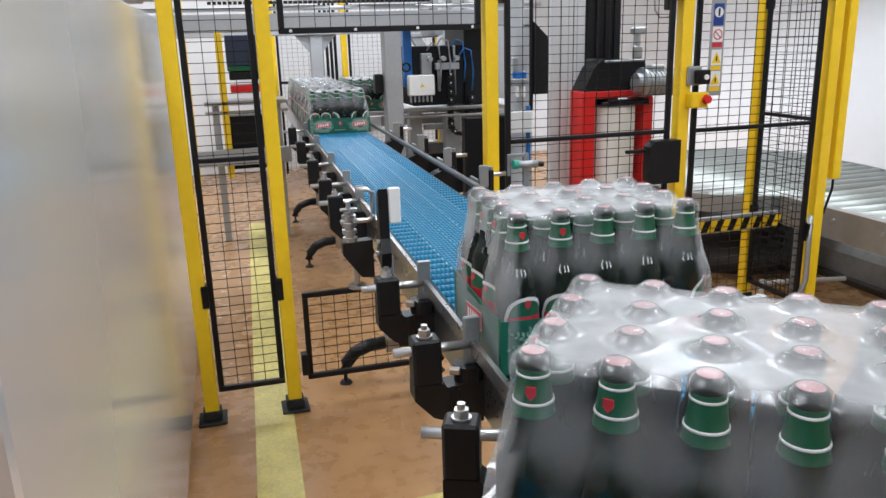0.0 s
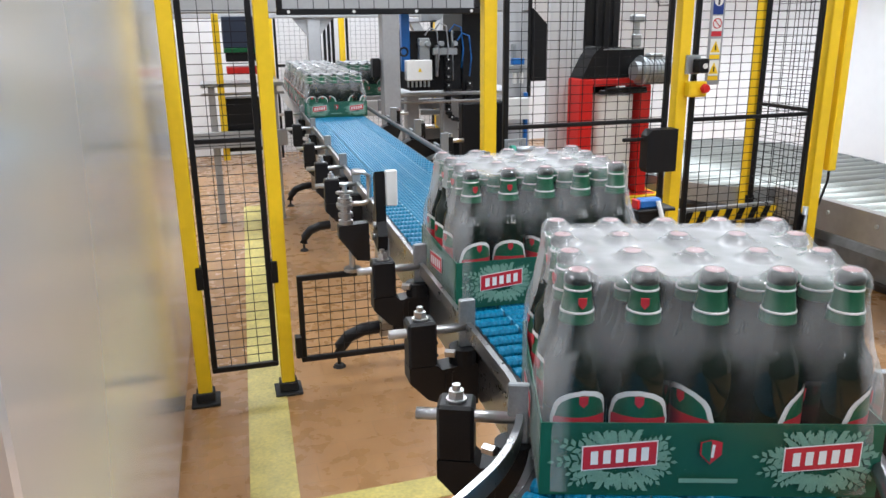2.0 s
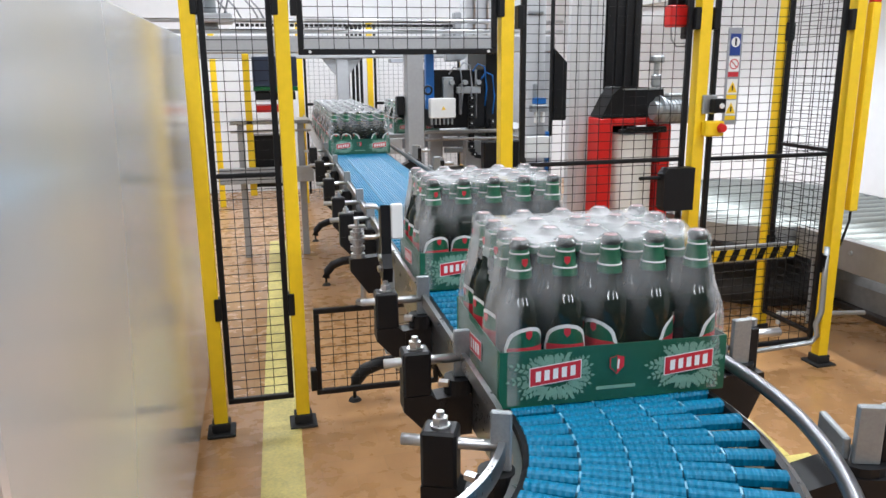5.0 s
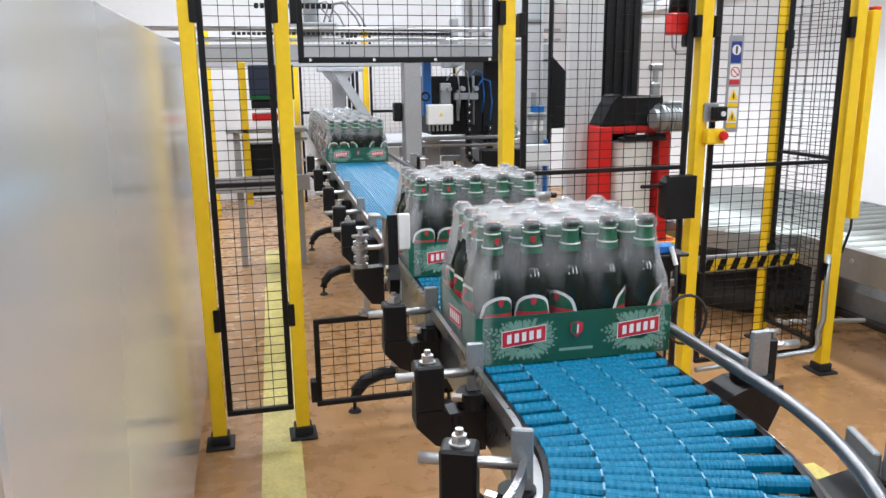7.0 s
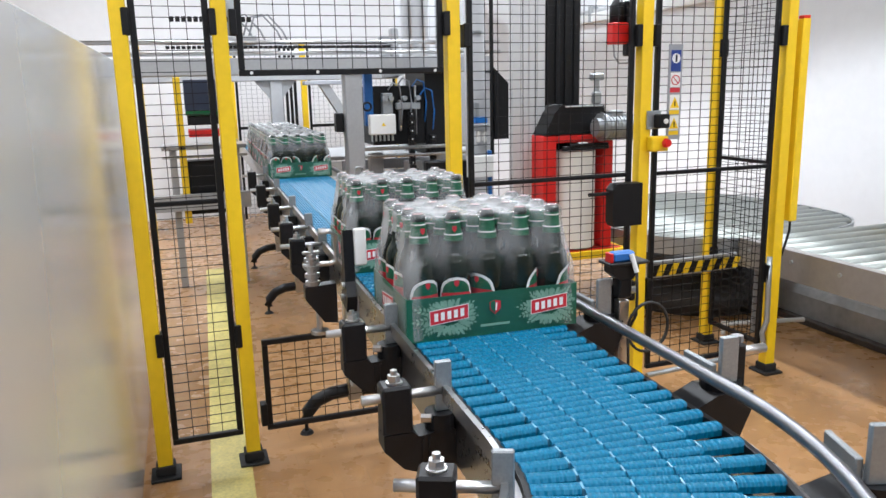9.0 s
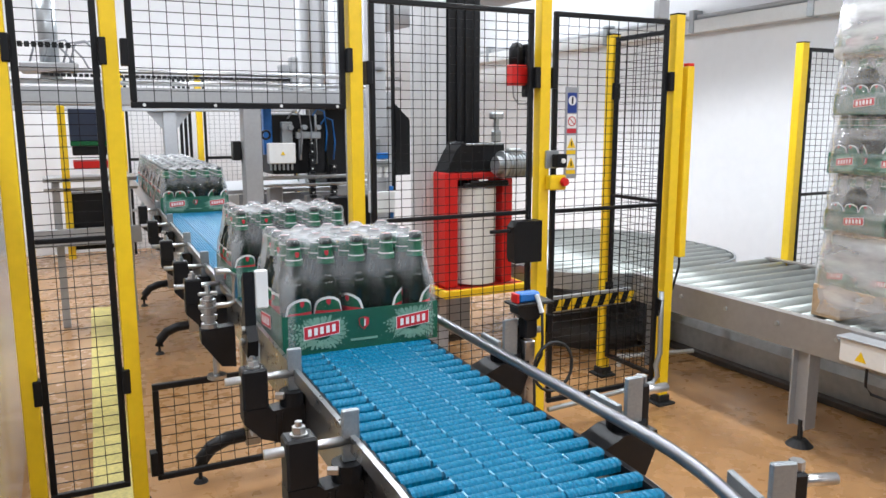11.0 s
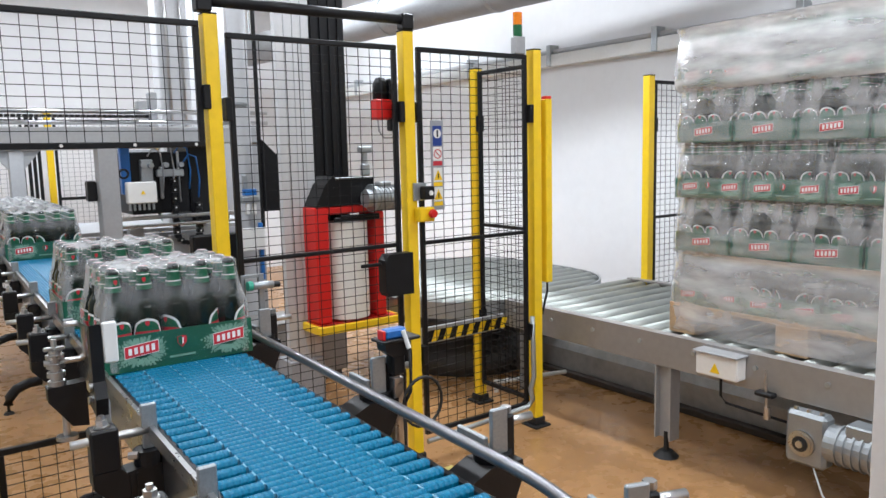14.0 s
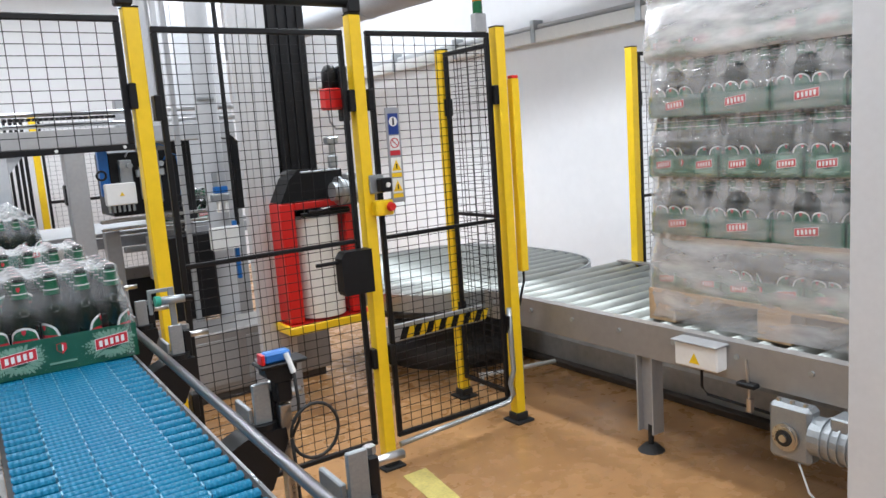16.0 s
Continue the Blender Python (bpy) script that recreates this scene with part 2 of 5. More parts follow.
def sweep(bm, pts, r, seg=8, flat=None):
    """A bar along points; flat: (width, height) of a flat bar instead of a round one."""
    pts = [Vector(p) for p in pts]
    rings = []
    for i, p in enumerate(pts):
        d = (pts[min(i + 1, len(pts) - 1)] - pts[max(i - 1, 0)]).normalized()
        up = Vector((0, 0, 1)) if abs(d.z) < 0.95 else Vector((0, 1, 0))
        s = d.cross(up).normalized()
        u = s.cross(d).normalized()
        if flat:
            w, h = flat
            offs = [(-w / 2, -h / 2), (w / 2, -h / 2), (w / 2, h / 2), (-w / 2, h / 2)]
        else:
            offs = [(r * math.cos(2 * math.pi * k / seg), r * math.sin(2 * math.pi * k / seg)) for k in range(seg)]
        rings.append([bm.verts.new(p + s * a + u * b) for a, b in offs])
    n = len(rings[0])
    for a, b in zip(rings, rings[1:]):
        for k in range(n):
            f = bm.faces.new((a[k], a[(k + 1) % n], b[(k + 1) % n], b[k]))
            f.smooth = not flat
    bm.faces.new(rings[0][::-1])
    bm.faces.new(rings[-1])


def prism(bm, poly, axis, lo, hi):
    """A polygon of two coordinates pushed along an axis from lo to hi."""
    def at(a, b, c):
        return {"x": (c, a, b), "y": (a, c, b), "z": (a, b, c)}[axis]
    lo_v = [bm.verts.new(at(a, b, lo)) for a, b in poly]
    hi_v = [bm.verts.new(at(a, b, hi)) for a, b in poly]
    n = len(poly)
    bm.faces.new(lo_v)
    bm.faces.new(hi_v[::-1])
    for i in range(n):
        bm.faces.new((lo_v[i], hi_v[i], hi_v[(i + 1) % n], lo_v[(i + 1) % n]))


def finish(bm, name, mat, smooth=False, normals=True):
    if normals:
        bmesh.ops.recalc_face_normals(bm, faces=bm.faces)
    me = bpy.data.meshes.new(name)
    bm.to_mesh(me)
    bm.free()
    if mat:
        me.materials.append(mat)
    if smooth:
        for p in me.polygons:
            p.use_smooth = True
    return me


def part(name, bm, mat, parent, label="", smooth=False, at=None):
    ob = new(name, bm if isinstance(bm, bpy.types.Mesh) else finish(bm, name, mat, smooth))
    ob.parent = parent
    if at is not None:
        ob.matrix_basis = at
    return tagged(ob, label)


def thing(name, at, label, category, group="", kind=""):
    ob = new(name)
    ob.matrix_basis = at
    ob.empty_display_size = 0.1
    return tagged(ob, label, category, group, kind)


def solid(name, bm, mat, label, category, kind="", group="", at=None, smooth=False):
    ob = new(name, finish(bm, name, mat, smooth))
    if at is not None:
        ob.matrix_basis = at
    return tagged(ob, label, category, group, kind)


B = bmesh.new

# ---------------------------------------------------------------- structure
X0, X1, Y0, Y1, ZC = -2.5, 5.75, -2.2, 10.5, 3.5
bm = B(); box(bm, X0, Y0, -0.1, X1, Y1, 0.0)
solid("floor", bm, M_FLOOR, "brown quarry-tiled factory floor, worn and slightly shiny", "floor", "structure")
bm = B(); box(bm, X0, Y0, ZC, X1, Y1, ZC + 0.1)
solid("ceiling", bm, M_CEIL, "pale grey factory ceiling", "ceiling", "structure")
for nm, c in (("wall_east", (X1, Y0, 0, X1 + 0.12, Y1, ZC)), ("wall_west", (X0 - 0.12, Y0, 0, X0, Y1, ZC)),
              ("wall_north", (X0, Y1, 0, X1, Y1 + 0.12, ZC)), ("wall_south", (X0, Y0 - 0.12, 0, X1, Y0, ZC))):
    bm = B(); box(bm, *c)
    solid(nm, bm, M_GREYW if nm == "wall_south" else M_WALL, "dark grey hall end wall" if nm == "wall_south" else "white insulated wall panels", "wall", "structure")

bm = B()
prism(bm, [(1.19, 2.6), (1.345, 2.6), (1.50, 7.6), (1.345, 7.6)], "z", 0.0, 0.004)
solid("floor_marking", bm, M_LINE, "worn yellow painted walkway line on the floor", "floor marking", "structure")
bm = B(); prism(bm, [(1.36, 3.12), (3.25, 3.17), (3.25, 3.28), (1.36, 3.24)], "z", 0.0, 0.003); prism(bm, [(3.07, 3.282), (3.17, 3.282), (3.26, 3.9), (3.14, 3.9)], "z", 0.0, 0.003)
solid("floor_marking", bm, M_LINE, "worn yellow painted line round the guard", "floor marking", "structure")

# ---------------------------------------------------------------- steel panel beside the camera
cab = thing("machine_cabinet", pose(0, 0, 0), "tall satin stainless steel machine cabinet beside the fence", "cabinet")
bm = B(); box(bm, 0.2, 1.88, 0.06, 1.0, 5.2, 1.587, 0.006)
part("body", bm, M_PANEL, cab)
bm = B(); box(bm, 0.22, 1.9, 0.0, 0.97, 5.15, 0.058)
part("plinth", bm, M_ALU, cab)

# ---------------------------------------------------------------- fence
FY = 4.04


guard = thing("safety_fence", pose(0, 0, 0), "yellow-posted machine guard fence with black wire-mesh panels", "fence")


def fence_post(x, y, h):
    bm = B(); box(bm, x - 0.027, y - 0.027, 0.012, x + 0.027, y + 0.027, h, 0.003)
    p = part("post", bm, M_YEL, guard, "square yellow steel post")
    bm = B(); box(bm, x - 0.055, y - 0.06, 0.0, x + 0.055, y + 0.06, 0.012, 0.003); box(bm, x - 0.036, y - 0.036, 0.012, x + 0.036, y + 0.036, 0.05, 0.004)
    part("foot", bm, M_RUB, p, "black plastic foot")
    bm = B(); box(bm, x - 0.028, y - 0.028, h, x + 0.028, y + 0.028, h + 0.006, 0.002)
    part("cap", bm, M_PLA, p)
    return p


for x, y, h in ((1.071, FY, 2.05), (1.4, FY, 2.05), (2.275, FY, 1.985), (3.155, FY, 1.985), (3.925, FY, 1.95), (3.94, 4.53, 1.905), (5.213, 4.357, 1.905)):
    fence_post(x, y, h)


def fence_panel(length, z0, z1, at, mid=None, label="black wire-mesh panel in a tube frame", pitch=(0.055, 0.037), clamps=(0.22, 0.84)):
    t = 0.011
    bm = B()
    w = 0.0013
    n = max(1, round((length - 4 * t) / pitch[0]))
    for i in range(1, n):
        x = 2 * t + (length - 4 * t) * i / n
        box(bm, x - w, -w, z0 + 2 * t, x + w, w, z1 - 2 * t)
    n = max(1, round((z1 - z0 - 4 * t) / pitch[1]))
    for i in range(1, n):
        z = z0 + 2 * t + (z1 - z0 - 4 * t) * i / n
        box(bm, 2 * t, w, z - w, length - 2 * t, 3 * w, z + w)
    p = part("mesh_panel", bm, M_BLK, guard, label, at=at)
    for nm, c in (("frame_rail", (0, -t, z0, length, t, z0 + 2 * t)), ("frame_rail", (0, -t, z1 - 2 * t, length, t, z1)),
                  ("frame_stile", (0, -t, z0 + 2 * t, 2 * t, t, z1 - 2 * t)), ("frame_stile", (length - 2 * t, -t, z0 + 2 * t, length, t, z1 - 2 * t))):
        bm = B(); box(bm, *c, 0.003)
        part(nm, bm, M_BLK, p)
    if mid:
        bm = B(); box(bm, 2 * t, -t * 0.9, mid - 0.009, length - 2 * t, t * 0.9, mid + 0.009, 0.003)
        part("cross_bar", bm, M_BLK, p)
    for x in (-0.01, length + 0.01):
        for k in clamps:
            z = z0 + (z1 - z0) * k
            bm = B(); box(bm, x - 0.013, -0.034, z - 0.045, x + 0.013, 0.014, z + 0.045, 0.003)
            part("clamp", bm, M_PLA, p)
    return p


fence_panel(0.262, 0.12, 1.98, pose(1.105, FY, 0), 1.05)
fence_panel(0.52, 0.12, 0.495, pose(1.462, FY, 0), clamps=(0.2,))
fence_panel(0.78, 1.495, 1.96, pose(1.457, FY, 0), clamps=(0.4,))
fence_panel(0.765, 0.12, 1.925, pose(2.338, FY, 0), 1.045, "black wire-mesh guard door, closed")
fence_panel(0.66, 0.12, 1.925, pose(3.212, FY, 0), 1.04)
fence_panel(0.40, 0.12, 1.89, pose(3.932, FY + 0.052, 0, 0, 0, 90), 1.045)
fence_panel(0.46, 0.12, 1.88, pose(5.265, 4.357, 0), 1.0)
for x in (1.5, 1.74, 1.98, 2.2):
    bm = B(); rod(bm, (x, FY - 0.014, 1.506), (x, FY - 0.011, 1.506), 0.006, 8)
    part("screw", bm, M_WPLA, guard)
bm = B(); rod(bm, (2.25, FY - 0.01, 2.035), (3.16, FY - 0.01, 2.035), 0.022, 14)
top = part("head_rail", bm, M_BLK, guard, "black round tube over the guard door", smooth=True)
for x in (2.255, 3.155):
    bm = B(); box(bm, x - 0.03, FY - 0.035, 1.992, x + 0.03, FY + 0.02, 2.06, 0.006)
    part("rail_end", bm, M_PLA, top)

# ---------------------------------------------------------------- conveyor
HZ = 0.94
R, TURN = 0.52, 50.0
CONV = pose(1.79, 2.035, 0, 0, 0, -1.6)
LEN = 7.66


def along(s, side=0.0):
    """Place and heading (degrees) of a point of the conveyor's centre line, shifted to the right by side."""
    if s >= 0:
        return side, s, 0.0
    a = min(-s / R, radians(TURN))
    x, y = -R + (R + side) * math.cos(a), -(R + side) * math.sin(a)
    rest = -s - R * radians(TURN)
    if rest > 0:
        x, y = x - rest * math.sin(a), y - rest * math.cos(a)
    return x, y, -math.degrees(a)


def line(side, z, s0, s1):
    ss = [s0] if s0 < -R * radians(TURN) else []
    k = 18
    ss += [-R * radians(TURN) * (1 - i / k) for i in range(k + 1) if -R * radians(TURN) * (1 - i / k) > s0]
    ss += [s1]
    return [(*along(s, side)[:2], z) for s in ss]


conveyor = thing("belt_conveyor", CONV, "curved conveyor with blue roller slats and black rail brackets", "conveyor")
S0, S1 = -2.6, LEN
for sd in (-1, 1):
    bm = B(); sweep(bm, line(sd * 0.178, HZ - 0.06, S0, S1), 0, flat=(0.012, 0.09))
    part("side_frame", bm, M_STEEL, conveyor, "stainless steel side plate")
    bm = B(); sweep(bm, line(sd * 0.166, HZ - 0.02, S0, S1), 0, flat=(0.01, 0.03))
    part("wear_strip", bm, M_PLA, conveyor, "black plastic wear strip")
bm = B(); sweep(bm, line(-0.197, HZ + 0.018, S0, S1), 0, flat=(0.009, 0.026))
part("guide_rail", bm, M_STEEL, conveyor, "flat polished steel guide rail")
bm = B(); sweep(bm, line(0.205, HZ + 0.035, S0, S1), 0.0105, 12)
part("guide_rail", bm, M_RAIL, conveyor, "round dull steel guide rail")
bm = B(); sweep(bm, line(0, HZ - 0.06, S0, S1), 0, flat=(0.30, 0.012))
part("slide_bed", bm, M_PLA, conveyor, "black slide bed under the slats")


def left_bracket(s):
    x, y, h = along(s, -0.197)
    br = part("guide_bracket", ARM, None, conveyor, "black moulded rail bracket", at=pose(x, y, 0, 0, 0, h))
    bm = B(); rod(bm, (-0.135, 0, HZ + 0.022), (0.0, 0, HZ + 0.022), 0.008, 12)
    part("clamp_rod", bm, M_ROD, br, "bright steel rod", smooth=True)
    bm = B(); box(bm, -0.016, -0.006, HZ - 0.012, 0.012, 0.004, HZ + 0.072, 0.002)
    part("rail_plate", bm, M_ZINC, br, "galvanised upright plate")
    bm = B(); rod(bm, (-0.082, 0, HZ + 0.044), (-0.082, 0, HZ + 0.047), 0.0135, 14); rod(bm, (-0.082, 0, HZ + 0.047), (-0.082, 0, HZ + 0.058), 0.0105, 6); rod(bm, (-0.082, 0, HZ + 0.058), (-0.082, 0, HZ + 0.066), 0.0055, 10)
    part("clamp_nut", bm, M_ROD, br, "hexagon steel nut")
    bm = B(); rod(bm, (-0.045, -0.02, HZ - 0.012), (-0.03, -0.027, HZ - 0.012), 0.0075, 6)
    part("bracket_bolt", bm, M_ROD, br)
    return br


bm = B()
box(bm, -0.106, -0.021, HZ - 0.036, -0.058, 0.021, HZ + 0.044, 0.004)
prism(bm, [(-0.106, HZ - 0.034), (-0.058, HZ - 0.034), (-0.05, HZ - 0.042), (-0.03, HZ - 0.04), (0.0, HZ - 0.032), (0.012, HZ - 0.04), (0.012, HZ - 0.112), (-0.03, HZ - 0.112), (-0.075, HZ - 0.094), (-0.106, HZ - 0.06)], "y", -0.021, 0.021)
rod(bm, (-0.008, 0, HZ - 0.04), (-0.008, 0, HZ - 0.012), 0.025, 18)
for u in (-0.045, -0.034):
    box(bm, u, -0.0235, HZ - 0.1, u + 0.004, 0.0235, HZ - 0.046)
ARM = finish(bm, "guide_bracket", M_PLA)


def ringed_clamp(s):
    x, y, h = along(s, -0.197)
    bm = B()
    prism(bm, [(-0.1, HZ - 0.04), (-0.012, HZ - 0.035), (-0.012, HZ - 0.15), (-0.05, HZ - 0.145), (-0.1, HZ - 0.075)], "y", -0.021, 0.021)
    br = part("guide_bracket", bm, M_PLA, conveyor, "black wedge-shaped rail bracket", at=pose(x, y, 0, 0, 0, h))
    for k in range(4):
        z = HZ - 0.038 + 0.022 * k
        bm = B(); rod(bm, (-0.075, 0, z), (-0.075, 0, z + 0.012), 0.021, 18); rod(bm, (-0.075, 0, z + 0.012), (-0.075, 0, z + 0.022), 0.014, 14)
        part("clamp_ring", bm, M_STEEL, br, "steel clamp ring")
    bm = B(); box(bm, -0.1, -0.006, HZ + 0.05, -0.05, 0.006, HZ + 0.06, 0.003); rod(bm, (-0.075, 0, HZ + 0.05), (-0.075, 0, HZ + 0.078), 0.007, 10)
    part("wing_nut", bm, M_ROD, br)
    bm = B(); sweep(bm, [(-0.1, 0, HZ + 0.02), (-0.02, 0, HZ + 0.02), (-0.008, 0, HZ + 0.026), (-0.004, 0, HZ + 0.04), (-0.004, 0.0, HZ + 0.1), (-0.02, 0.0, HZ + 0.112), (-0.05, 0.0, HZ + 0.112)], 0.0075, 10)
    part("bent_rod", bm, M_ROD, br, "bent bright steel rod", smooth=True)
    bm = B(); rod(bm, (-0.06, 0.02, 0.76), (-0.06, 0.02, HZ - 0.06), 0.009, 10); rod(bm, (-0.06, 0.02, 0.752), (-0.06, 0.02, 0.762), 0.026, 16)
    part("drop_rod", bm, M_STEEL, br, "steel rod with an end disc")


ringed_clamp(1.185)
for s in (-0.2, 0.195, 0.544, 1.465, 1.785, 2.285, 2.965, 3.665):
    left_bracket(s)


def right_bracket(s):
    x, y, h = along(s, 0.2)
    bm = B()
    prism(bm, [(-0.03, HZ - 0.03), (0.03, HZ - 0.004), (0.098, HZ - 0.004), (0.1, HZ - 0.03), (0.06, HZ - 0.12), (0.02, HZ - 0.14), (-0.03, HZ - 0.13)], "y", -0.035, 0.035)
    box(bm, 0.08, -0.012, HZ - 0.01, 0.1, 0.026, HZ + 0.068, 0.003)
    br = part("guide_bracket", bm, M_PLA, conveyor, "black moulded rail bracket", at=pose(x, y, 0, 0, 0, h))
    bm = B(); box(bm, 0.044, -0.02, HZ + 0.008, 0.078, -0.01, HZ + 0.088, 0.002); box(bm, 0.034, -0.01, HZ + 0.01, 0.044, 0.07, HZ + 0.04, 0.002)
    part("angle_plate", bm, M_ZINC, br, "grey steel angle")
    bm = B(); rod(bm, (0.06, 0.0, HZ - 0.005), (0.06, 0.0, HZ + 0.009), 0.034, 18)
    part("clamp_hub", bm, M_PLA, br, "round black clamp hub")
    bm = B(); rod(bm, (0.079, 0.006, HZ + 0.05), (0.15, 0.006, HZ + 0.05), 0.008, 12)
    part("clamp_rod", bm, M_ROD, br, smooth=True)
    bm = B(); rod(bm, (0.092, 0.004, HZ + 0.068), (0.092, 0.004, HZ + 0.08), 0.01, 6)
    part("clamp_nut", bm, M_ROD, br)


for s in (-0.156, 0.105, 0.515, 1.165, 1.6, 2.1, 2.6, 3.2):
    right_bracket(s)

for s in (-0.75, 2.165, 4.065, 5.465):
    x, y, h = along(s)
    leg = part("support_leg", (lambda b: (box(b, -0.03, -0.03, 0.13, 0.03, 0.03, HZ - 0.1, 0.004), b)[1])(B()), M_STEEL, conveyor, "square steel support leg", at=pose(x, y, 0))
    for sd in (-1, 1):
        bm = B()
        sweep(bm, [(sd * 0.02, 0, 0.17), (sd * 0.1, 0, 0.165), (sd * 0.165, 0.0, 0.14), (sd * 0.205, 0.0, 0.095), (sd * 0.213, 0, 0.055)], 0.029, 10)
        part("leg_foot", bm, M_PLA, leg, "black plastic splayed foot", smooth=True)
        bm = B(); rod(bm, (sd * 0.213, 0, 0.012), (sd * 0.213, 0, 0.07), 0.008); rod(bm, (sd * 0.213, 0, 0), (sd * 0.213, 0, 0.014), 0.03, 14, 0.02)
        part("levelling_foot", bm, M_RUB, leg)

# slats: one mesh for the rollers of each slat
PITCH = 0.0415


def bar(bm, x0, x1, y, w, top, h):
    """Low roller with a flat crown."""
    prism(bm, [(y - w, top - h), (y - w, top - h * 0.4), (y - w * 0.72, top - h * 0.1), (y - w * 0.3, top), (y + w * 0.3, top), (y + w * 0.72, top - h * 0.1), (y + w, top - h * 0.4), (y + w, top - h)], "x", x0, x1)


bm = B()
for x0, x1 in ((-0.163, -0.0985), (0.0985, 0.163)):
    bar(bm, x0, x1, 0, 0.0122, HZ, 0.016)
for k in range(3):
    x0 = -0.0965 + k * 0.0643
    for dy in (-0.0104, 0.0104):
        bar(bm, x0 + 0.0012, x0 + 0.0631, dy, 0.0089, HZ - 0.0005, 0.012)
SLAT = finish(bm, "slat", M_BLUE)
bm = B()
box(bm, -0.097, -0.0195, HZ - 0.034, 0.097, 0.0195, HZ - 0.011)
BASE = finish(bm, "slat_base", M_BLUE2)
bm = B()
for k in range(4):
    x = -0.0965 + k * 0.0643
    box(bm, x - 0.0013, -0.009, HZ - 0.02, x + 0.0013, 0.009, HZ - 0.0008)
rod(bm, (-0.163, 0, HZ - 0.016), (0.163, 0, HZ - 0.016), 0.003, 6)
LINK = finish(bm, "link_pin", M_LINK)

# ---------------------------------------------------------------- packs of bottles
PB = 0.0725
FIT = Matrix.Diagonal((1.066, 1.066, 0.96, 1))


def bottle_meshes():
    out = {}
    bm = B()
    lathe(bm, [(0, 0.004), (0.026, 0.003), (0.0325, 0.01), (0.0325, 0.137), (0.032, 0.147), (0.0306, 0.156), (0.0275, 0.164), (0.0236, 0.171), (0.0208, 0.178), (0.0192, 0.187), (0.0184, 0.196), (0.0176, 0.206), (0.0154, 0.22), (0.0132, 0.236), (0.0122, 0.252)], 16)
    out["glass"] = finish(bm, "bottle", M_GLASS)
    bm = B()
    lathe(bm, [(0.0132, 0.2465), (0.0145, 0.2485), (0.0143, 0.2525), (0.0134, 0.257), (0.0105, 0.2605), (0, 0.261)], 18)
    out["cap"] = finish(bm, "crown_cap", M_CAP)
    bm = B(); rod(bm, (0, 0, 0.2612), (0, 0, 0.2618), 0.0098, 16)
    out["cap_print"] = finish(bm, "cap_print", M_CAPTOP)
    bm = B()
    lathe(bm, [(0.0186, 0.202), (0.0181, 0.207), (0.0162, 0.22), (0.0142, 0.236), (0.0131, 0.247)], 16)
    out["foil"] = finish(bm, "neck_label", M_FOIL)
    for key, z, r in (("ring_low", 0.215, 0.0173), ("ring_high", 0.2405, 0.0138)):
        bm = B()
        lathe(bm, [(r - 0.001, z - 0.0016), (r + 0.0006, z - 0.0011), (r + 0.0003, z + 0.0011), (r - 0.001, z + 0.0016)], 16)
        out[key] = finish(bm, "neck_stripe", M_WHT)

    def wrapped(poly, r, name, mat):
        b = B()
        steps = 14
        xs = [p[0] for p in poly]
        lo, hi = min(xs), max(xs)
        top = sorted(poly, key=lambda p: p[0])
        cols = []
        for i in range(steps + 1):
            u = lo + (hi - lo) * i / steps
            zt = np.interp(u, [p[0] for p in top], [p[1] for p in top])
            a = u / r - math.pi / 2
            cols.append([b.verts.new((r * math.cos(a), r * math.sin(a), z)) for z in (0.06, zt)])
        for c, d in zip(cols, cols[1:]):
            b.faces.new((c[0], d[0], d[1], c[1]))
        return finish(b, name, mat)

    arch = [(0.0365 * math.cos(a), 0.09 + 0.039 * math.sin(a)) for a in np.linspace(math.pi, 0, 9)]
    arch2 = [(0.0312 * math.cos(a), 0.09 + 0.033 * math.sin(a)) for a in np.linspace(math.pi, 0, 9)]
    out["label_edge"] = wrapped(arch, 0.0329, "label_border", M_WHT)
    out["label"] = wrapped(arch2, 0.0333, "body_label", M_FOIL)
    band = [(0.0322 * math.cos(a), 0.092 + 0.004 * math.sin(a)) for a in np.linspace(math.pi, 0, 9)]
    out["band"] = wrapped(band, 0.0337, "label_band", M_RED)
    b = B(); prism(b, [(-0.0046, 0.122), (0.0046, 0.122), (0.0046, 0.1135), (0, 0.108), (-0.0046, 0.1135)], "y", -0.0346, -0.0336)
    out["shield"] = finish(b, "label_shield", M_RED)
    b = B(); prism(b, [(-0.0042, 0.2335), (0.0042, 0.2335), (0.0042, 0.226), (0, 0.2205), (-0.0042, 0.226)], "y", -0.0185, -0.0165)
    out["neck_shield"] = finish(b, "neck_shield", M_RED)
    for me in out.values():
        me.transform(FIT)
    return out


BM = bottle_meshes()


def joined(name, parts):
    me = bpy.data.meshes.new(name)
    bm = B()
    for i, p in enumerate(parts):
        n = len(bm.faces)
        bm.from_mesh(p)
        bm.faces.ensure_lookup_table()
        for f in bm.faces[n:]:
            f.material_index = i
        me.materials.append(p.materials[0])
    bm.to_mesh(me)
    bm.free()
    return me


FAR_BOTTLE = joined("bottle", [BM["glass"], BM["cap"], BM["foil"], BM["ring_low"], BM["ring_high"], BM["label_edge"], BM["label"], BM["shield"]])
PLAIN_BOTTLE = joined("bottle", [BM["glass"], BM["cap"], BM["foil"], BM["ring_low"], BM["ring_high"]])


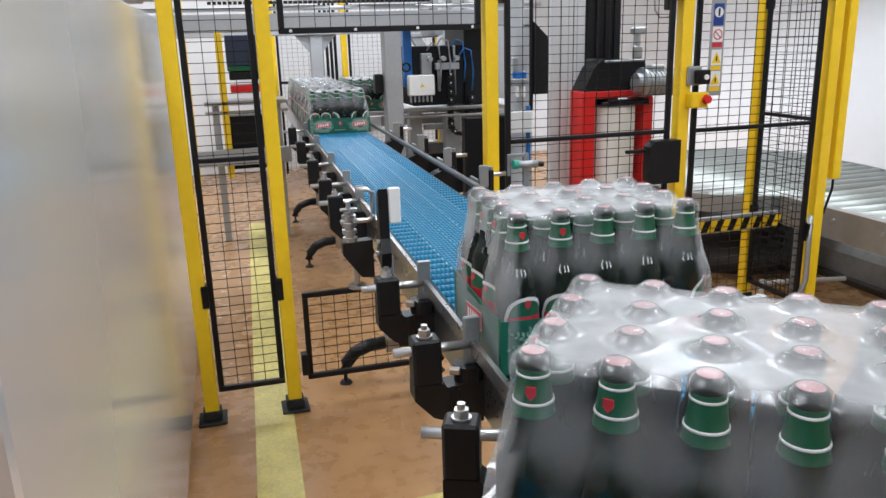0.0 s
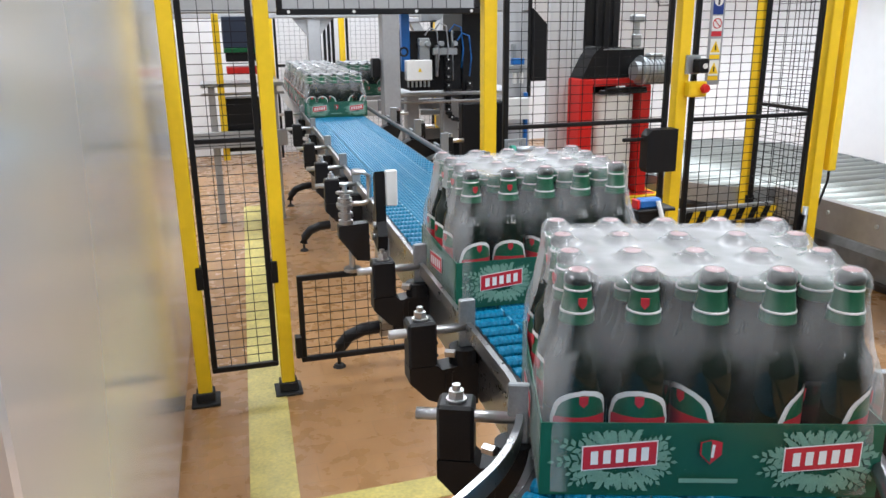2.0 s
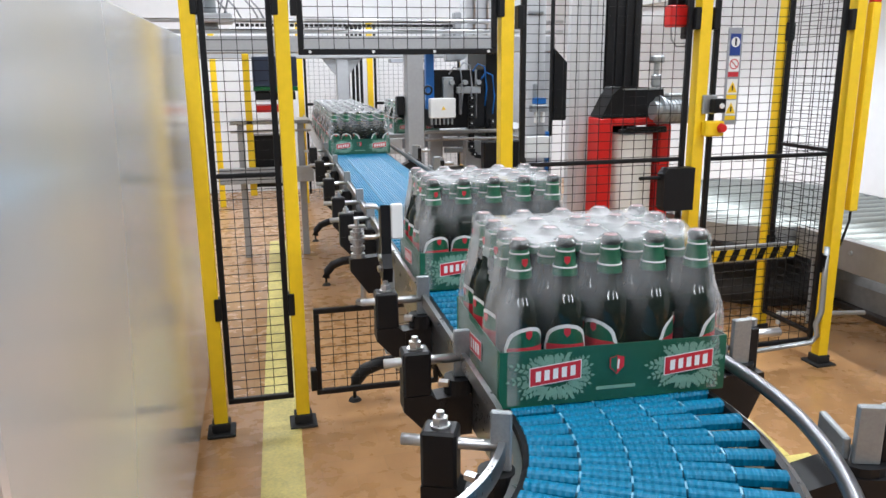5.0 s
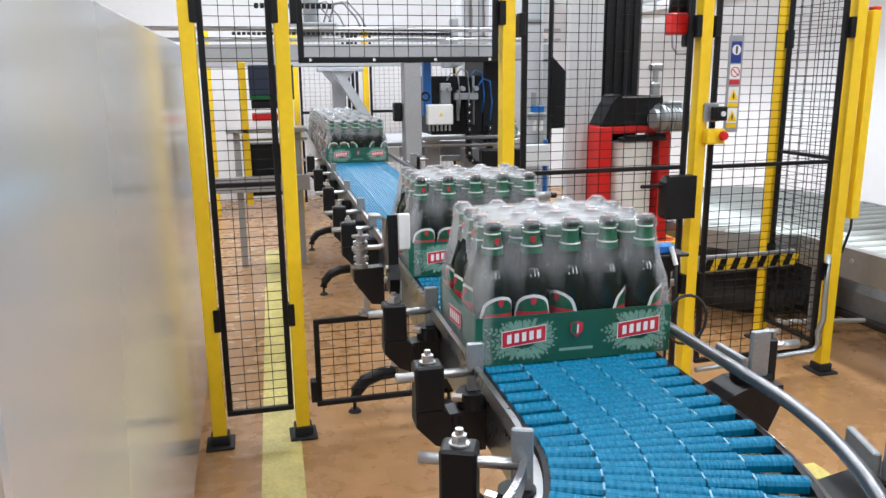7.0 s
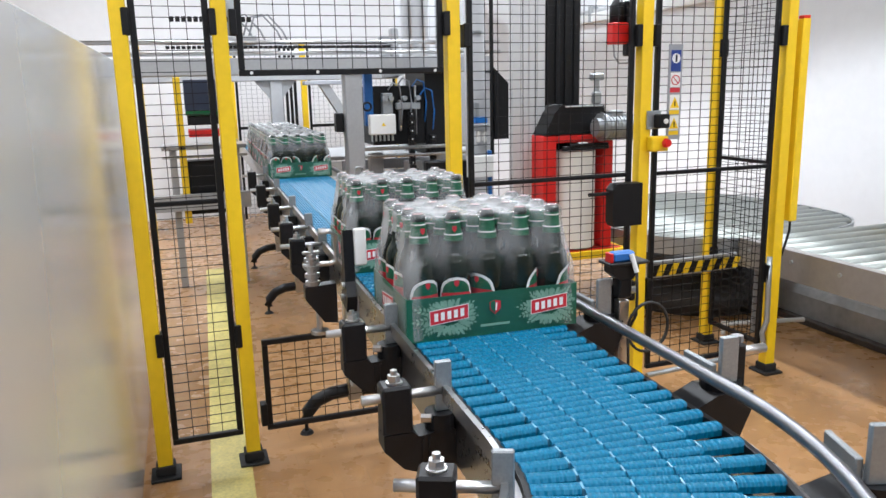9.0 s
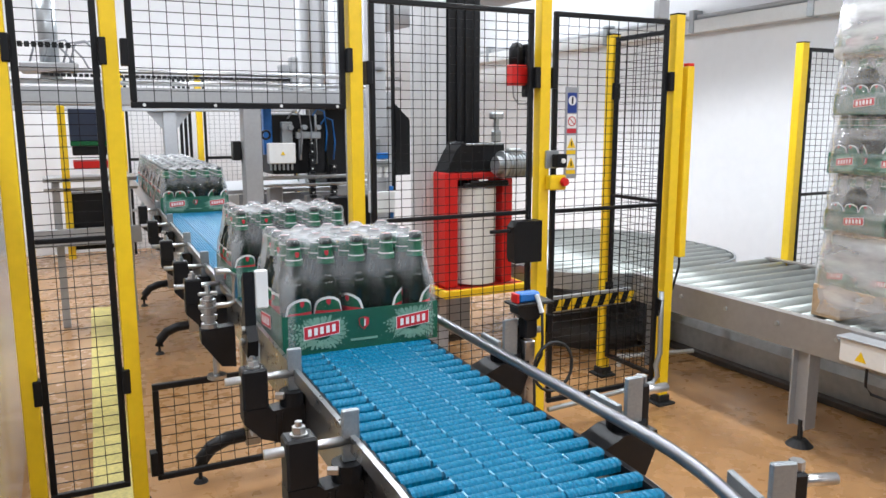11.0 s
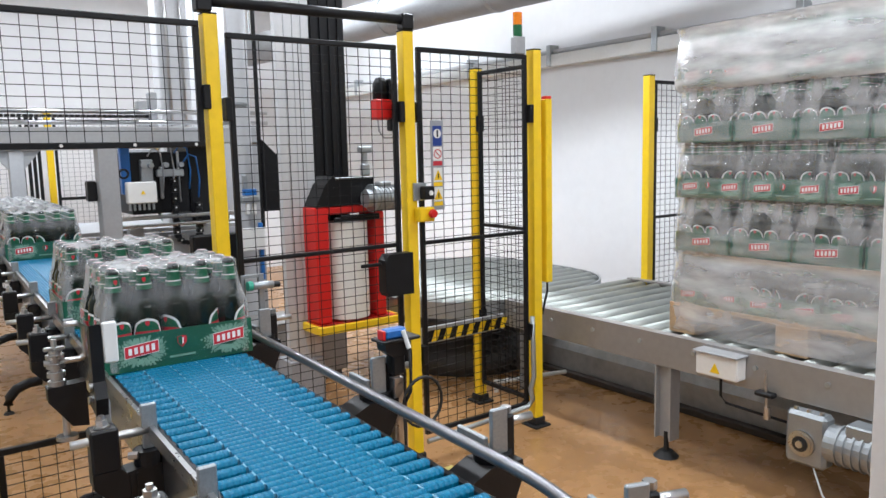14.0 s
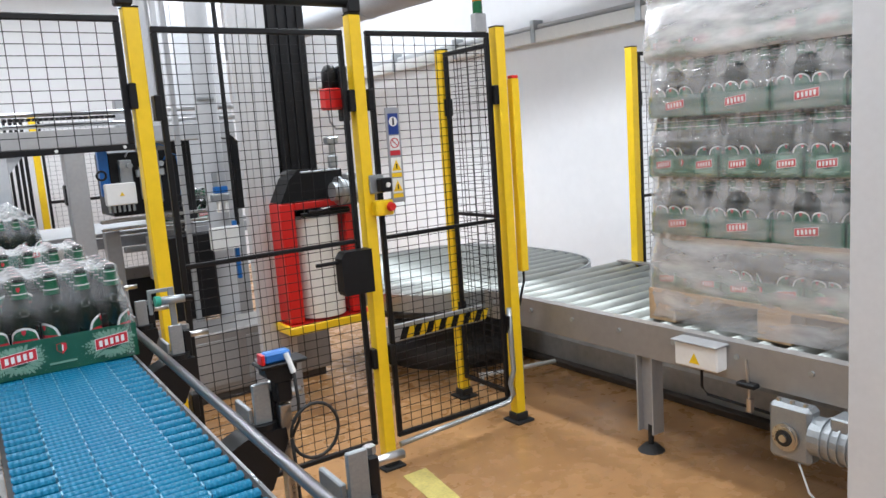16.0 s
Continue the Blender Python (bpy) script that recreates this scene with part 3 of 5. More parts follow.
def film_mesh():
    """Shrunk film: side walls with an oval hand hole at each end, and a top drawn over the caps."""
    pb = 0.068
    bm = B()
    hx, hy = 0.1735, 0.1395
    haze_layer = bm.verts.layers.float.new("painted_haze")

    def painted_haze(x, y, z):
        """Painted haze of the film sides at a point, from height and distance to the nearest bottle."""
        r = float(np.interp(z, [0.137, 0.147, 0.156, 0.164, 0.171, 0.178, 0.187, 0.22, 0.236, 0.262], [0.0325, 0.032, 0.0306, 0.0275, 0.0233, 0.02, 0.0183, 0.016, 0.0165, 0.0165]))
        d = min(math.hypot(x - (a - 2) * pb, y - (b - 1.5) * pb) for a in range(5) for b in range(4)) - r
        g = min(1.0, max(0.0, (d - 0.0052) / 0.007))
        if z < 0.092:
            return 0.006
        # extra haze painted between shoulder and neck label, where the film hangs free
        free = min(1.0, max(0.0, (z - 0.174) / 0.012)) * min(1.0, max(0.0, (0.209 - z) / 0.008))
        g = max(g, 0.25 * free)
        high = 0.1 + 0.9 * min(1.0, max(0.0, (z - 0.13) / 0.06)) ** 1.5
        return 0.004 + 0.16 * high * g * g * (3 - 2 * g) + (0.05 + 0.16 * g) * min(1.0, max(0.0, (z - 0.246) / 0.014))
    n = 128

    def outline(k):
        side, r = divmod(k, 32)
        u = r / 16 - 1
        u, v = ((1, u), (-u, 1), (-1, -u), (u, -1))[side]
        q = (abs(u) ** 24 + abs(v) ** 24) ** (1 / 24)
        return hx * u / q, hy * v / q

    def top_z(x, y):
        d = min(math.hypot(x - (a - 2) * pb, y - (b - 1.5) * pb) for a in range(5) for b in range(4))
        return 0.2655 - 0.0125 * (1 - math.exp(-max(0, d - 0.0095) ** 2 / 0.00006))
    drawn = 0.0205
    prof = [(0.004, 0.0), (0.05, 0.0), (0.085, 0.0), (0.12, 0.0), (0.132, 0.0005), (0.146, 0.002), (0.154, 0.0036), (0.162, 0.0055), (0.17, 0.0073), (0.18, 0.0095), (0.19, 0.0108), (0.2, 0.0122), (0.208, 0.0134), (0.22, 0.0155), (0.238, 0.0172), (0.251, 0.018), (0.2595, 0.0188), (None, drawn)]
    rings = []
    for z, f in prof:
        ring = []
        for k in range(n):
            x, y = outline(k)
            lift = 0 if z is None else max(0, z - 0.09)
            w = 0.0
            if z is not None and z > 0.09:
                fade = 1 if z < 0.25 else 0.4
                w = 0.0045 * fade * ((math.cos(2 * math.pi * x / pb) - 1) if abs(abs(y) - hy) < 0.012 else (math.cos(2 * math.pi * (y / pb + 0.5)) - 1) if abs(abs(x) - hx) < 0.012 else 0) * 0.5 * min(1, lift / 0.1)
            l = math.hypot(x, y)
            px, py = x * ((hx - f) / hx + w / l), y * ((hy - f) / hy + w / l)
            pz = top_z(px, py) if z is None else z - (max(0, z - 0.235) / 0.03) * (0.2655 - top_z(x * (hx - drawn) / hx, y * (hy - drawn) / hy))
            vert = bm.verts.new((px, py, pz))
            # the short ends get more of the painted haze
            vert[haze_layer] = painted_haze(px, py, pz) + (0.2 if abs(px) > hx - 0.03 else 0)
            ring.append(vert)
        rings.append(ring)
    for a, b in zip(rings, rings[1:]):
        for k in range(n):
            j = (k + 1) % n
            four = (a[k], a[j], b[j], b[k])
            cx, cy, cz = (sum(v.co[c] for v in four) / 4 for c in range(3))
            if abs(cx) > 0.12 and (cy / 0.055) ** 2 + ((cz - 0.145) / 0.062) ** 2 < 1:
                continue
            bm.faces.new(four).smooth = True
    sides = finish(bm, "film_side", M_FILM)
    bm = B()
    haze_layer = bm.verts.layers.float.new("painted_haze")
    # top: a grid inside the last ring
    gx, gy = 64, 52
    ex, ey = hx - drawn, hy - drawn
    grid = []
    for i in range(gx + 1):
        row = []
        for j in range(gy + 1):
            u, v = 2 * i / gx - 1, 2 * j / gy - 1
            x, y = u * ex, v * ey
            # squeeze towards the rounded outline
            q = (abs(u) ** 24 + abs(v) ** 24) ** (1 / 24)
            m = max(abs(u), abs(v))
            if q > 0:
                x, y = x * m / q, y * m / q
            vert = bm.verts.new((x, y, top_z(x, y)))
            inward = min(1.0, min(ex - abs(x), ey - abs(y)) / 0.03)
            # whitish haze painted on the top: more between caps, less near the edge
            vert[haze_layer] = 0.09 + (0.2 + 0.22 * min(1.0, (0.2655 - vert.co.z) / 0.009)) * inward
            row.append(vert)
        grid.append(row)
    for i in range(gx):
        for j in range(gy):
            f = bm.faces.new((grid[i][j], grid[i + 1][j], grid[i + 1][j + 1], grid[i][j + 1]))
            f.smooth = True
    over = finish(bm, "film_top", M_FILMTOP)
    for me in (sides, over):
        me.transform(Matrix.Diagonal((1.073, 1.073, 0.96, 1)))
    return sides, over


FILM, FILM_TOP = film_mesh()
TX, TY, TH = 0.185, 0.1485, 0.09


def tray_mesh():
    bm = B()
    t = 0.0018
    box(bm, -TX, -TY, 0, TX, TY, 0.002)
    for c in ((-TX, -TY, 0.002, TX, -TY + t, TH), (-TX, TY - t, 0.002, TX, TY, TH), (-TX, -TY + t, 0.002, -TX + t, TY - t, TH), (TX - t, -TY + t, 0.002, TX, TY - t, TH)):
        box(bm, *c)
    return finish(bm, "tray", M_TRAY)


TRAY = tray_mesh()


def print_meshes():
    """Flat prints of one long side, 1.5 mm proud of the film."""
    y = -TY - 0.0032
    out = {}
    bm = B()
    rnd = random.Random(4)
    for cx in (-0.092, 0.112):
        for k in range(16):
            a = 2 * math.pi * k / 16 + rnd.uniform(-0.12, 0.12)
            reach = rnd.uniform(0.05, 0.07)
            ax, az = math.cos(a), math.sin(a) * 0.62
            for j in range(6):
                r = 0.024 + (reach - 0.024) * j / 5
                size = 0.0145 * (1 - 0.09 * j)
                for turn in ((0.0,) if j == 5 else (-0.75, 0.75)):
                    dx, dz = math.cos(a + turn) * size, math.sin(a + turn) * size
                    px, pz = cx + ax * r, 0.043 + az * r
                    pts = [(px, pz), (px + dx * 0.5 - dz * 0.27, pz + dz * 0.5 + dx * 0.27), (px + dx, pz + dz), (px + dx * 0.5 + dz * 0.27, pz + dz * 0.5 - dx * 0.27)]
                    if all(abs(p) < 0.169 and 0.005 < q < 0.079 for p, q in pts):
                        bm.faces.new([bm.verts.new((p, y + 0.0005 - 0.00005 * (2 * j + (turn > 0) + 11 * (k % 2)), q)) for p, q in pts])
    for x0, x1, z0, z1 in ((-0.122, -0.07, 0.0175, 0.0225), (-0.03, 0.03, 0.0175, 0.0225), (0.08, 0.13, 0.0175, 0.0225)):
        vs = [bm.verts.new((p, y - 0.0004, q)) for p, q in ((x0, z0), (x1, z0), (x1, z1), (x0, z1))]
        bm.faces.new(vs)
    out["leaf_print"] = finish(bm, "leaf_print", M_LEAF, normals=False)

    def quads(name, mat, items, dy):
        bm = B()
        for pts in items:
            bm.faces.new([bm.verts.new((p, y - dy, q)) for p, q in pts])
        return finish(bm, name, mat, normals=False)

    def slant(cx, cz, w, h, k=0.1):
        return [(cx - w, cz - h - k * w), (cx + w, cz - h + k * w), (cx + w, cz + h + k * w), (cx - w, cz + h - k * w)]
    for cx in (-0.092, 0.112):
        out[("logo_border", cx)] = quads("logo_border", M_WHT, [slant(cx, 0.048, 0.0385, 0.0142)], 0.0006)
        out[("logo_panel", cx)] = quads("logo_panel", M_RED, [slant(cx, 0.048, 0.0372, 0.0129)], 0.001)
        for k in range(5):
            u = (k - 2) * 0.0128
            out[("logo_mark", cx, k)] = quads("logo_mark", M_WHT, [slant(cx + u, 0.048 + 0.1 * u, 0.0038, 0.0076)], 0.0014)
    sh = [(-0.011, 0.064), (0, 0.067), (0.011, 0.064), (0.011, 0.05), (0, 0.039), (-0.011, 0.05)]
    out["shield_print"] = quads("shield_print", M_RED, [sh[::-1]], 0.0008)
    out["shield_half"] = quads("shield_half", M_TRAY, [[(-0.0095, 0.0635), (0, 0.066), (0, 0.0405), (-0.0095, 0.0505)][::-1]], 0.0012)
    out["shield_figure"] = quads("shield_figure", M_WHT, [[(0.0, 0.047), (0.003, 0.047), (0.004, 0.061), (0.001, 0.062)]], 0.0014)
    for nm, me in out.items():
        me.transform(Matrix.Translation((0, y, 0)) @ Matrix.Diagonal((1.07, 1, 1.09, 1)) @ Matrix.Translation((0, -y, 0)))
    return out


def end_print_meshes():
    """Prints of one short end, as seen facing it."""
    y = -TX - 0.0032
    out = {}
    for nm, mat, w, h, d in (("logo_border", M_WHT, 0.05, 0.0165, 0.0), ("logo_panel", M_RED, 0.0482, 0.0148, 0.0005)):
        bm = B()
        bm.faces.new([bm.verts.new((p, y - d, 0.05 + q + 0.1 * p)) for p, q in ((-w, -h), (w, -h), (w, h), (-w, h))])
        out[nm] = finish(bm, nm, mat, normals=False)
    bm = B()
    for k in range(5):
        u = (k - 2) * 0.0165
        bm.faces.new([bm.verts.new((u + p, y - 0.001, 0.05 + q + 0.1 * u)) for p, q in ((-0.005, -0.009), (0.005, -0.009), (0.005, 0.009), (-0.005, 0.009))])
    out["logo_mark"] = finish(bm, "logo_mark", M_WHT, normals=False)
    return out


PRINTS = print_meshes()
END_PRINTS = end_print_meshes()


def pack(name, at, near=True, label="shrink-wrapped green tray of twenty dark green bottles", group="packs on the belt"):
    p = thing(name, at, label, "bottle pack", group)
    tr = part("tray", TRAY, None, p, "green printed cardboard tray")
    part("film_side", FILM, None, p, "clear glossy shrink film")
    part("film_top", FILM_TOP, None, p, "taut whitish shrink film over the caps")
    for k, rz in ((0, 0), (1, 180)):
        for nm, me in PRINTS.items():
            if k and not near:
                continue
            part(nm if isinstance(nm, str) else nm[0], me, None, tr, at=pose(0, 0, 0, 0, 0, rz))
    for rz in (-90, 90):
        for nm, me in END_PRINTS.items():
            part(nm, me, None, tr, at=pose(0, 0, 0, 0, 0, rz))
    for a in range(5):
        for b in range(4):
            inner = 0 < a < 4 and 0 < b < 3
            m = pose((a - 2) * PB, (b - 1.5) * PB, 0.002)
            turn = 0
            if b == 0:
                turn = (10, -10, -58, 62, 55)[a]
            elif a == 0:
                turn = -90 + (b * 37 % 40) - 20
            elif a == 4:
                turn = 90
            else:
                turn = 180 + 20 * a
            m = m @ pose(0, 0, 0, 0, 0, turn)
            if not near:
                part("bottle", PLAIN_BOTTLE if inner else FAR_BOTTLE, None, p, at=m)
                continue
            bo = part("bottle", BM["glass"], None, p, "dark green glass bottle", at=m)
            names = [("crown_cap", "cap"), ("cap_print", "cap_print"), ("neck_label", "foil"), ("neck_stripe", "ring_low"), ("neck_stripe", "ring_high")]
            if not inner:
                names += [("label_border", "label_edge"), ("body_label", "label"), ("label_band", "band"), ("label_shield", "shield")]
                if a < 2 or b == 2:
                    names.append(("neck_shield", "neck_shield"))
            for nm, key in names:
                part(nm, BM[key], None, bo)
    return p


def on_belt(s, dx=0.0):
    x, y, h = along(s, dx)
    return CONV @ pose(x, y, HZ, 0, 0, h)


pack_a = pack("bottle_pack", on_belt(-0.44))
pack_b = pack("bottle_pack", on_belt(0.155))
far_pack = pack("bottle_pack", on_belt(3.765), False, group="packs queued at the far end")
for k in range(1, 7):
    copy_thing(far_pack, on_belt(3.765 + 0.302 * k, 0.002 * (-1) ** k))


table_packs = [copy_thing(far_pack, pose(2.36, 7.24 + 0.302 * k, 0.935)) for k in range(2)]


# ---------------------------------------------------------------- pallet conveyor and pallet
rc = thing("roller_conveyor", pose(0, 0, 0), "grey steel pallet roller conveyor with zinc rollers", "roller conveyor")
RX0, RX1, RY0, RY1 = 4.08, 5.2, 1.2, 4.47
bm = B(); prism(bm, [(RX0, 0.445), (RX0 + 0.05, 0.445), (RX0 + 0.05, 0.457), (RX0 + 0.012, 0.457), (RX0 + 0.012, 0.586), (RX0 + 0.05, 0.586), (RX0 + 0.05, 0.598), (RX0, 0.598)], "y", RY0, RY1)
part("side_beam", bm, M_BEAM, rc)
bm = B(); prism(bm, [(RX1, 0.445), (RX1, 0.6), (RX1 - 0.05, 0.6), (RX1 - 0.05, 0.588), (RX1 - 0.012, 0.588), (RX1 - 0.012, 0.445)], "y", RY0, RY1)
part("side_beam", bm, M_BEAM, rc)
bm = B(); rod(bm, (RX0 + 0.052, 0, 0), (RX1 - 0.052, 0, 0), 0.042, 16)
roller = finish(bm, "roller", M_ROLL, True)
y = RY0 + 0.1
while y < RY1:
    part("roller", roller, None, rc, at=pose(0, y, 0.552))
    y += 0.117
bm = B(); rod(bm, (RX0 - 0.007, 0, 0), (RX0, 0, 0), 0.011, 6)
beam_bolt = finish(bm, "beam_bolt", M_GALV)
for k in range(11):
    part("beam_bolt", beam_bolt, None, rc, at=pose(0, RY0 + 0.18 + 0.3 * k, 0.542))
for ly in (3.349, 1.7, 4.3):
    for lx in (RX0 + 0.04, RX1 - 0.06):
        bm = B(); box(bm, lx - 0.035, ly - 0.045, 0.09, lx + 0.035, ly - 0.037, 0.445); box(bm, lx - 0.035, ly + 0.037, 0.09, lx + 0.035, ly + 0.045, 0.445); box(bm, lx - 0.004, ly - 0.037, 0.09, lx + 0.004, ly + 0.037, 0.445)
        leg = part("leg", bm, M_ALU, rc)
        bm = B(); rod(bm, (lx, ly, 0.0), (lx, ly, 0.03), 0.06, 18, 0.03); rod(bm, (lx, ly, 0.03), (lx, ly, 0.12), 0.012)
        part("levelling_foot", bm, M_RUB, leg)

pal = thing("pallet", pose(4.575, 2.785, 0.595), "wooden pallet under wrapped packs, standing on the rollers", "pallet")
for k in range(7):
    bm = B(); box(bm, -0.4 + k * 0.118, -0.6, 0.12, -0.4 + k * 0.118 + 0.092, 0.6, 0.14, 0.002)
    part("top_board", bm, M_WOOD, pal)
for yb in (-0.53, 0.0, 0.53):
    for xb in (-0.35, 0.0, 0.35):
        bm = B(); box(bm, xb - 0.05, yb - 0.07, 0.02, xb + 0.05, yb + 0.07, 0.12, 0.003)
        part("block", bm, M_WOOD, pal)
    bm = B(); box(bm, -0.4, yb - 0.07, 0.0, 0.4, yb + 0.07, 0.02, 0.002)
    part("bottom_board", bm, M_WOOD, pal)
stack_pack = None
for lay in range(5):
    z = 0.735 + lay * 0.246
    for i in range(4):
        for j in range(3):
            if lay % 2 == 0:
                x, yy, rz = 4.19 + 0.132 + j * 0.285, 3.375 - 0.175 - i * 0.352, -90
                if j > 0 and i < 3 and lay < 4:
                    continue
                if yy < 2.2:
                    continue
            else:
                x, yy, rz = 4.19 + 0.17 + j * 0.35, 3.375 - 0.145 - i * 0.283, 180 * (j % 2)
                if j > 0 and lay < 4 and i not in (0,):
                    continue
            if j == 2 and lay % 2:
                continue
            if stack_pack is None:
                stack_pack = pack("bottle_pack", pose(x, yy, z, 0, 0, rz), False, "wrapped green tray of dark bottles stacked on the pallet", "packs on the pallet")
                stack_pack.scale = (0.92, 0.92, 0.97)
            else:
                copy_thing(stack_pack, pose(x, yy, z, 0, 0, rz))
wrap = thing("stretch_wrap", pose(4.6, 2.785, 0), "cloudy crinkled stretch film round the pallet load", "stretch film")


def wrap_band(name, z0, z1, n, off, mat, seed, label):
    rnd = random.Random(seed)
    bm = B()
    rings = []
    for k in range(n):
        z = z0 + k * (z1 - z0) / (n - 1)
        ring = []
        for i in range(72):
            a = 2 * math.pi * i / 72
            c, s = math.cos(a), math.sin(a)
            px, py = math.copysign(abs(c) ** 0.12, c) * (0.422 + off), math.copysign(abs(s) ** 0.12, s) * (0.612 + off)
            rel = (z - 0.735) % 0.246 if z > 0.735 else 0.0
            nip = float(np.interp(rel, [0, 0.08, 0.11, 0.15, 0.2, 0.232, 0.246], [0, 0, 0.002, 0.005, 0.012, 0.014, 0]))
            q = 1 - nip / 0.5 + 0.003 * math.sin(k * 0.9 + i * 0.7) + rnd.uniform(-0.0025, 0.0025)
            ring.append(bm.verts.new((px * q, py * q, z + rnd.uniform(-0.006, 0.006))))
        rings.append(ring)
    for a, b in zip(rings, rings[1:]):
        for i in range(72):
            bm.faces.new((a[i], a[(i + 1) % 72], b[(i + 1) % 72], b[i])).smooth = True
    part(name, bm, mat, wrap, label)


wrap_band("wrap_body", 0.62, 1.975, 76, 0.004, M_WRAP, 7, "clear wound film")
# band over the top layer with the lamp reflection painted in as white haze
wrap_band("wrap_top", 1.70, 1.976, 15, 0.009, M_WRAPTOP, 9, "milky doubled film round the top layer")
wrap_band("wrap_foot", 0.61, 0.985, 22, 0.01, M_WRAPLOW, 8, "milky doubled film at the foot")

# ---------------------------------------------------------------- wrapping machine behind the fence
wm = thing("pallet_wrapper", pose(0, 0, 0), "pallet wrapper with a black mast, red film carriage and film roll", "wrapping machine")
WY = 5.0
bm = B(); box(bm, 3.2, WY + 0.1, 0.47, 3.44, WY + 0.35, ZC, 0.01)
mast = part("mast", bm, M_BLK, wm, "black ribbed mast hung from the ceiling")
for k in range(4):
    bm = B(); box(bm, 3.222 + k * 0.056, WY + 0.088, 0.5, 3.246 + k * 0.056, WY + 0.0995, ZC - 0.02)
    part("rib", bm, M_PLA, mast)
for c in ((3.108, WY - 0.1, 0.52, 3.188, WY + 0.08, 1.168), (3.478, WY - 0.1, 0.52, 3.545, WY + 0.08, 1.125), (3.188, WY - 0.1, 1.125, 3.545, WY + 0.08, 1.168)):
    bm = B(); box(bm, *c, 0.006)
    part("carriage_frame", bm, M_REDP, wm, "red carriage frame bar")
bm = B(); box(bm, 3.215, WY - 0.13, 1.085, 3.5, WY - 0.101, 1.108, 0.004); rod(bm, (3.25, WY - 0.13, 1.112), (3.49, WY - 0.13, 1.112), 0.009, 8)
part("brake_bar", bm, M_PLA, wm)
for c in ((3.075, WY - 0.16, 0.47, 3.62, WY - 0.135, 0.515), (3.075, WY - 0.135, 0.47, 3.1, WY + 0.1, 0.515), (3.595, WY - 0.135, 0.47, 3.62, WY + 0.1, 0.515)):
    bm = B(); box(bm, *c, 0.004)
    part("base_rail", bm, M_YEL, wm, "yellow edge rail")
bm = B(); box(bm, 3.1, WY - 0.135, 0.5, 3.595, WY + 0.1, 0.516)
part("base_plate", bm, M_REDP, wm)
bm = B(); rod(bm, (3.335, WY - 0.01, 0.53), (3.335, WY - 0.01, 1.075), 0.128, 32)
part("film_roll", bm, M_WPLA, wm, "white stretch-film roll", smooth=False)
bm = B(); prism(bm, [(3.115, 1.172), (3.5, 1.172), (3.48, 1.325), (3.225, 1.338), (3.175, 1.29)], "y", WY - 0.1, WY + 0.09)
hood = part("hood", bm, M_PLA, wm, "black sloping hood")
bm = B(); box(bm, 3.235, WY - 0.108, 1.318, 3.47, WY - 0.1, 1.328, 0.002)
part("hood_edge", bm, M_GALV, hood)
bm = B(); rod(bm, (3.42, WY - 0.19, 1.208), (3.6, WY - 0.19, 1.203), 0.064, 22); rod(bm, (3.37, WY - 0.19, 1.21), (3.42, WY - 0.19, 1.208), 0.05, 20); rod(bm, (3.405, WY - 0.19, 1.21), (3.42, WY - 0.19, 1.21), 0.078, 22); box(bm, 3.45, WY - 0.22, 1.26, 3.53, WY - 0.16, 1.3, 0.006)
mo = part("motor", bm, M_GALV, wm, "grey finned electric motor")
for k in range(7):
    bm = B(); rod(bm, (3.435 + k * 0.022, WY - 0.19, 1.206), (3.442 + k * 0.022, WY - 0.19, 1.206), 0.071, 22)
    part("fin", bm, M_GALV, mo)
bm = B(); rod(bm, (3.6, WY - 0.19, 1.203), (3.635, WY - 0.19, 1.203), 0.072, 22, 0.066)
cover = part("fan_cover", bm, M_PVC, mo)
for k in range(5):
    bm = B(); box(bm, 3.636, WY - 0.235, 1.163 + k * 0.018, 3.64, WY - 0.145, 1.171 + k * 0.018)
    part("grille_bar", bm, M_GALV, cover)
bm = B(); box(bm, 3.44, WY - 0.06, 1.33, 3.49, WY - 0.02, 1.4, 0.008); rod(bm, (3.465, WY - 0.04, 1.4), (3.465, WY - 0.04, 1.46), 0.016, 10); box(bm, 3.43, WY - 0.07, 1.46, 3.5, WY - 0.01, 1.5, 0.008)
part("valve", bm, M_GALV, wm)
bm = B(); rod(bm, (3.335, WY - 0.01, 1.075), (3.335, WY - 0.01, 1.125), 0.03, 12)
part("roll_chuck", bm, M_PLA, wm)

wb0 = thing("wrapper_base", pose(0, 0, 0), "low dull grey machine base under the wrapper mast", "machine base")
bm = B(); box(bm, 2.62, 5.5, 0.05, 3.6, 5.86, 0.42, 0.008)
part("body", bm, M_BEAM, wb0)
bm = B(); box(bm, 2.66, 5.52, 0.0, 3.56, 5.84, 0.05)
part("plinth", bm, M_DGREY, wb0)
for x in (2.7, 3.05):
    bm = B(); box(bm, x, 5.492, 0.1, x + 0.3, 5.499, 0.37, 0.002)
    part("cover_plate", bm, M_ALU, wb0)
gc = thing("machine_enclosure", pose(0, 0, 0), "tall pale grey machine column behind the guard", "machine")
for k in range(4):
    bm = B(); box(bm, 2.99 + k * 0.0505, 5.05, 0.3, 2.99 + k * 0.0505 + 0.0485, 5.1, 3.2, 0.003)
    part("cover_strip", bm, M_LGREY, gc)
bm = B(); box(bm, 2.98, 5.02, 0.0, 3.19, 5.2, 0.3, 0.005)
part("base", bm, M_PVC, gc)

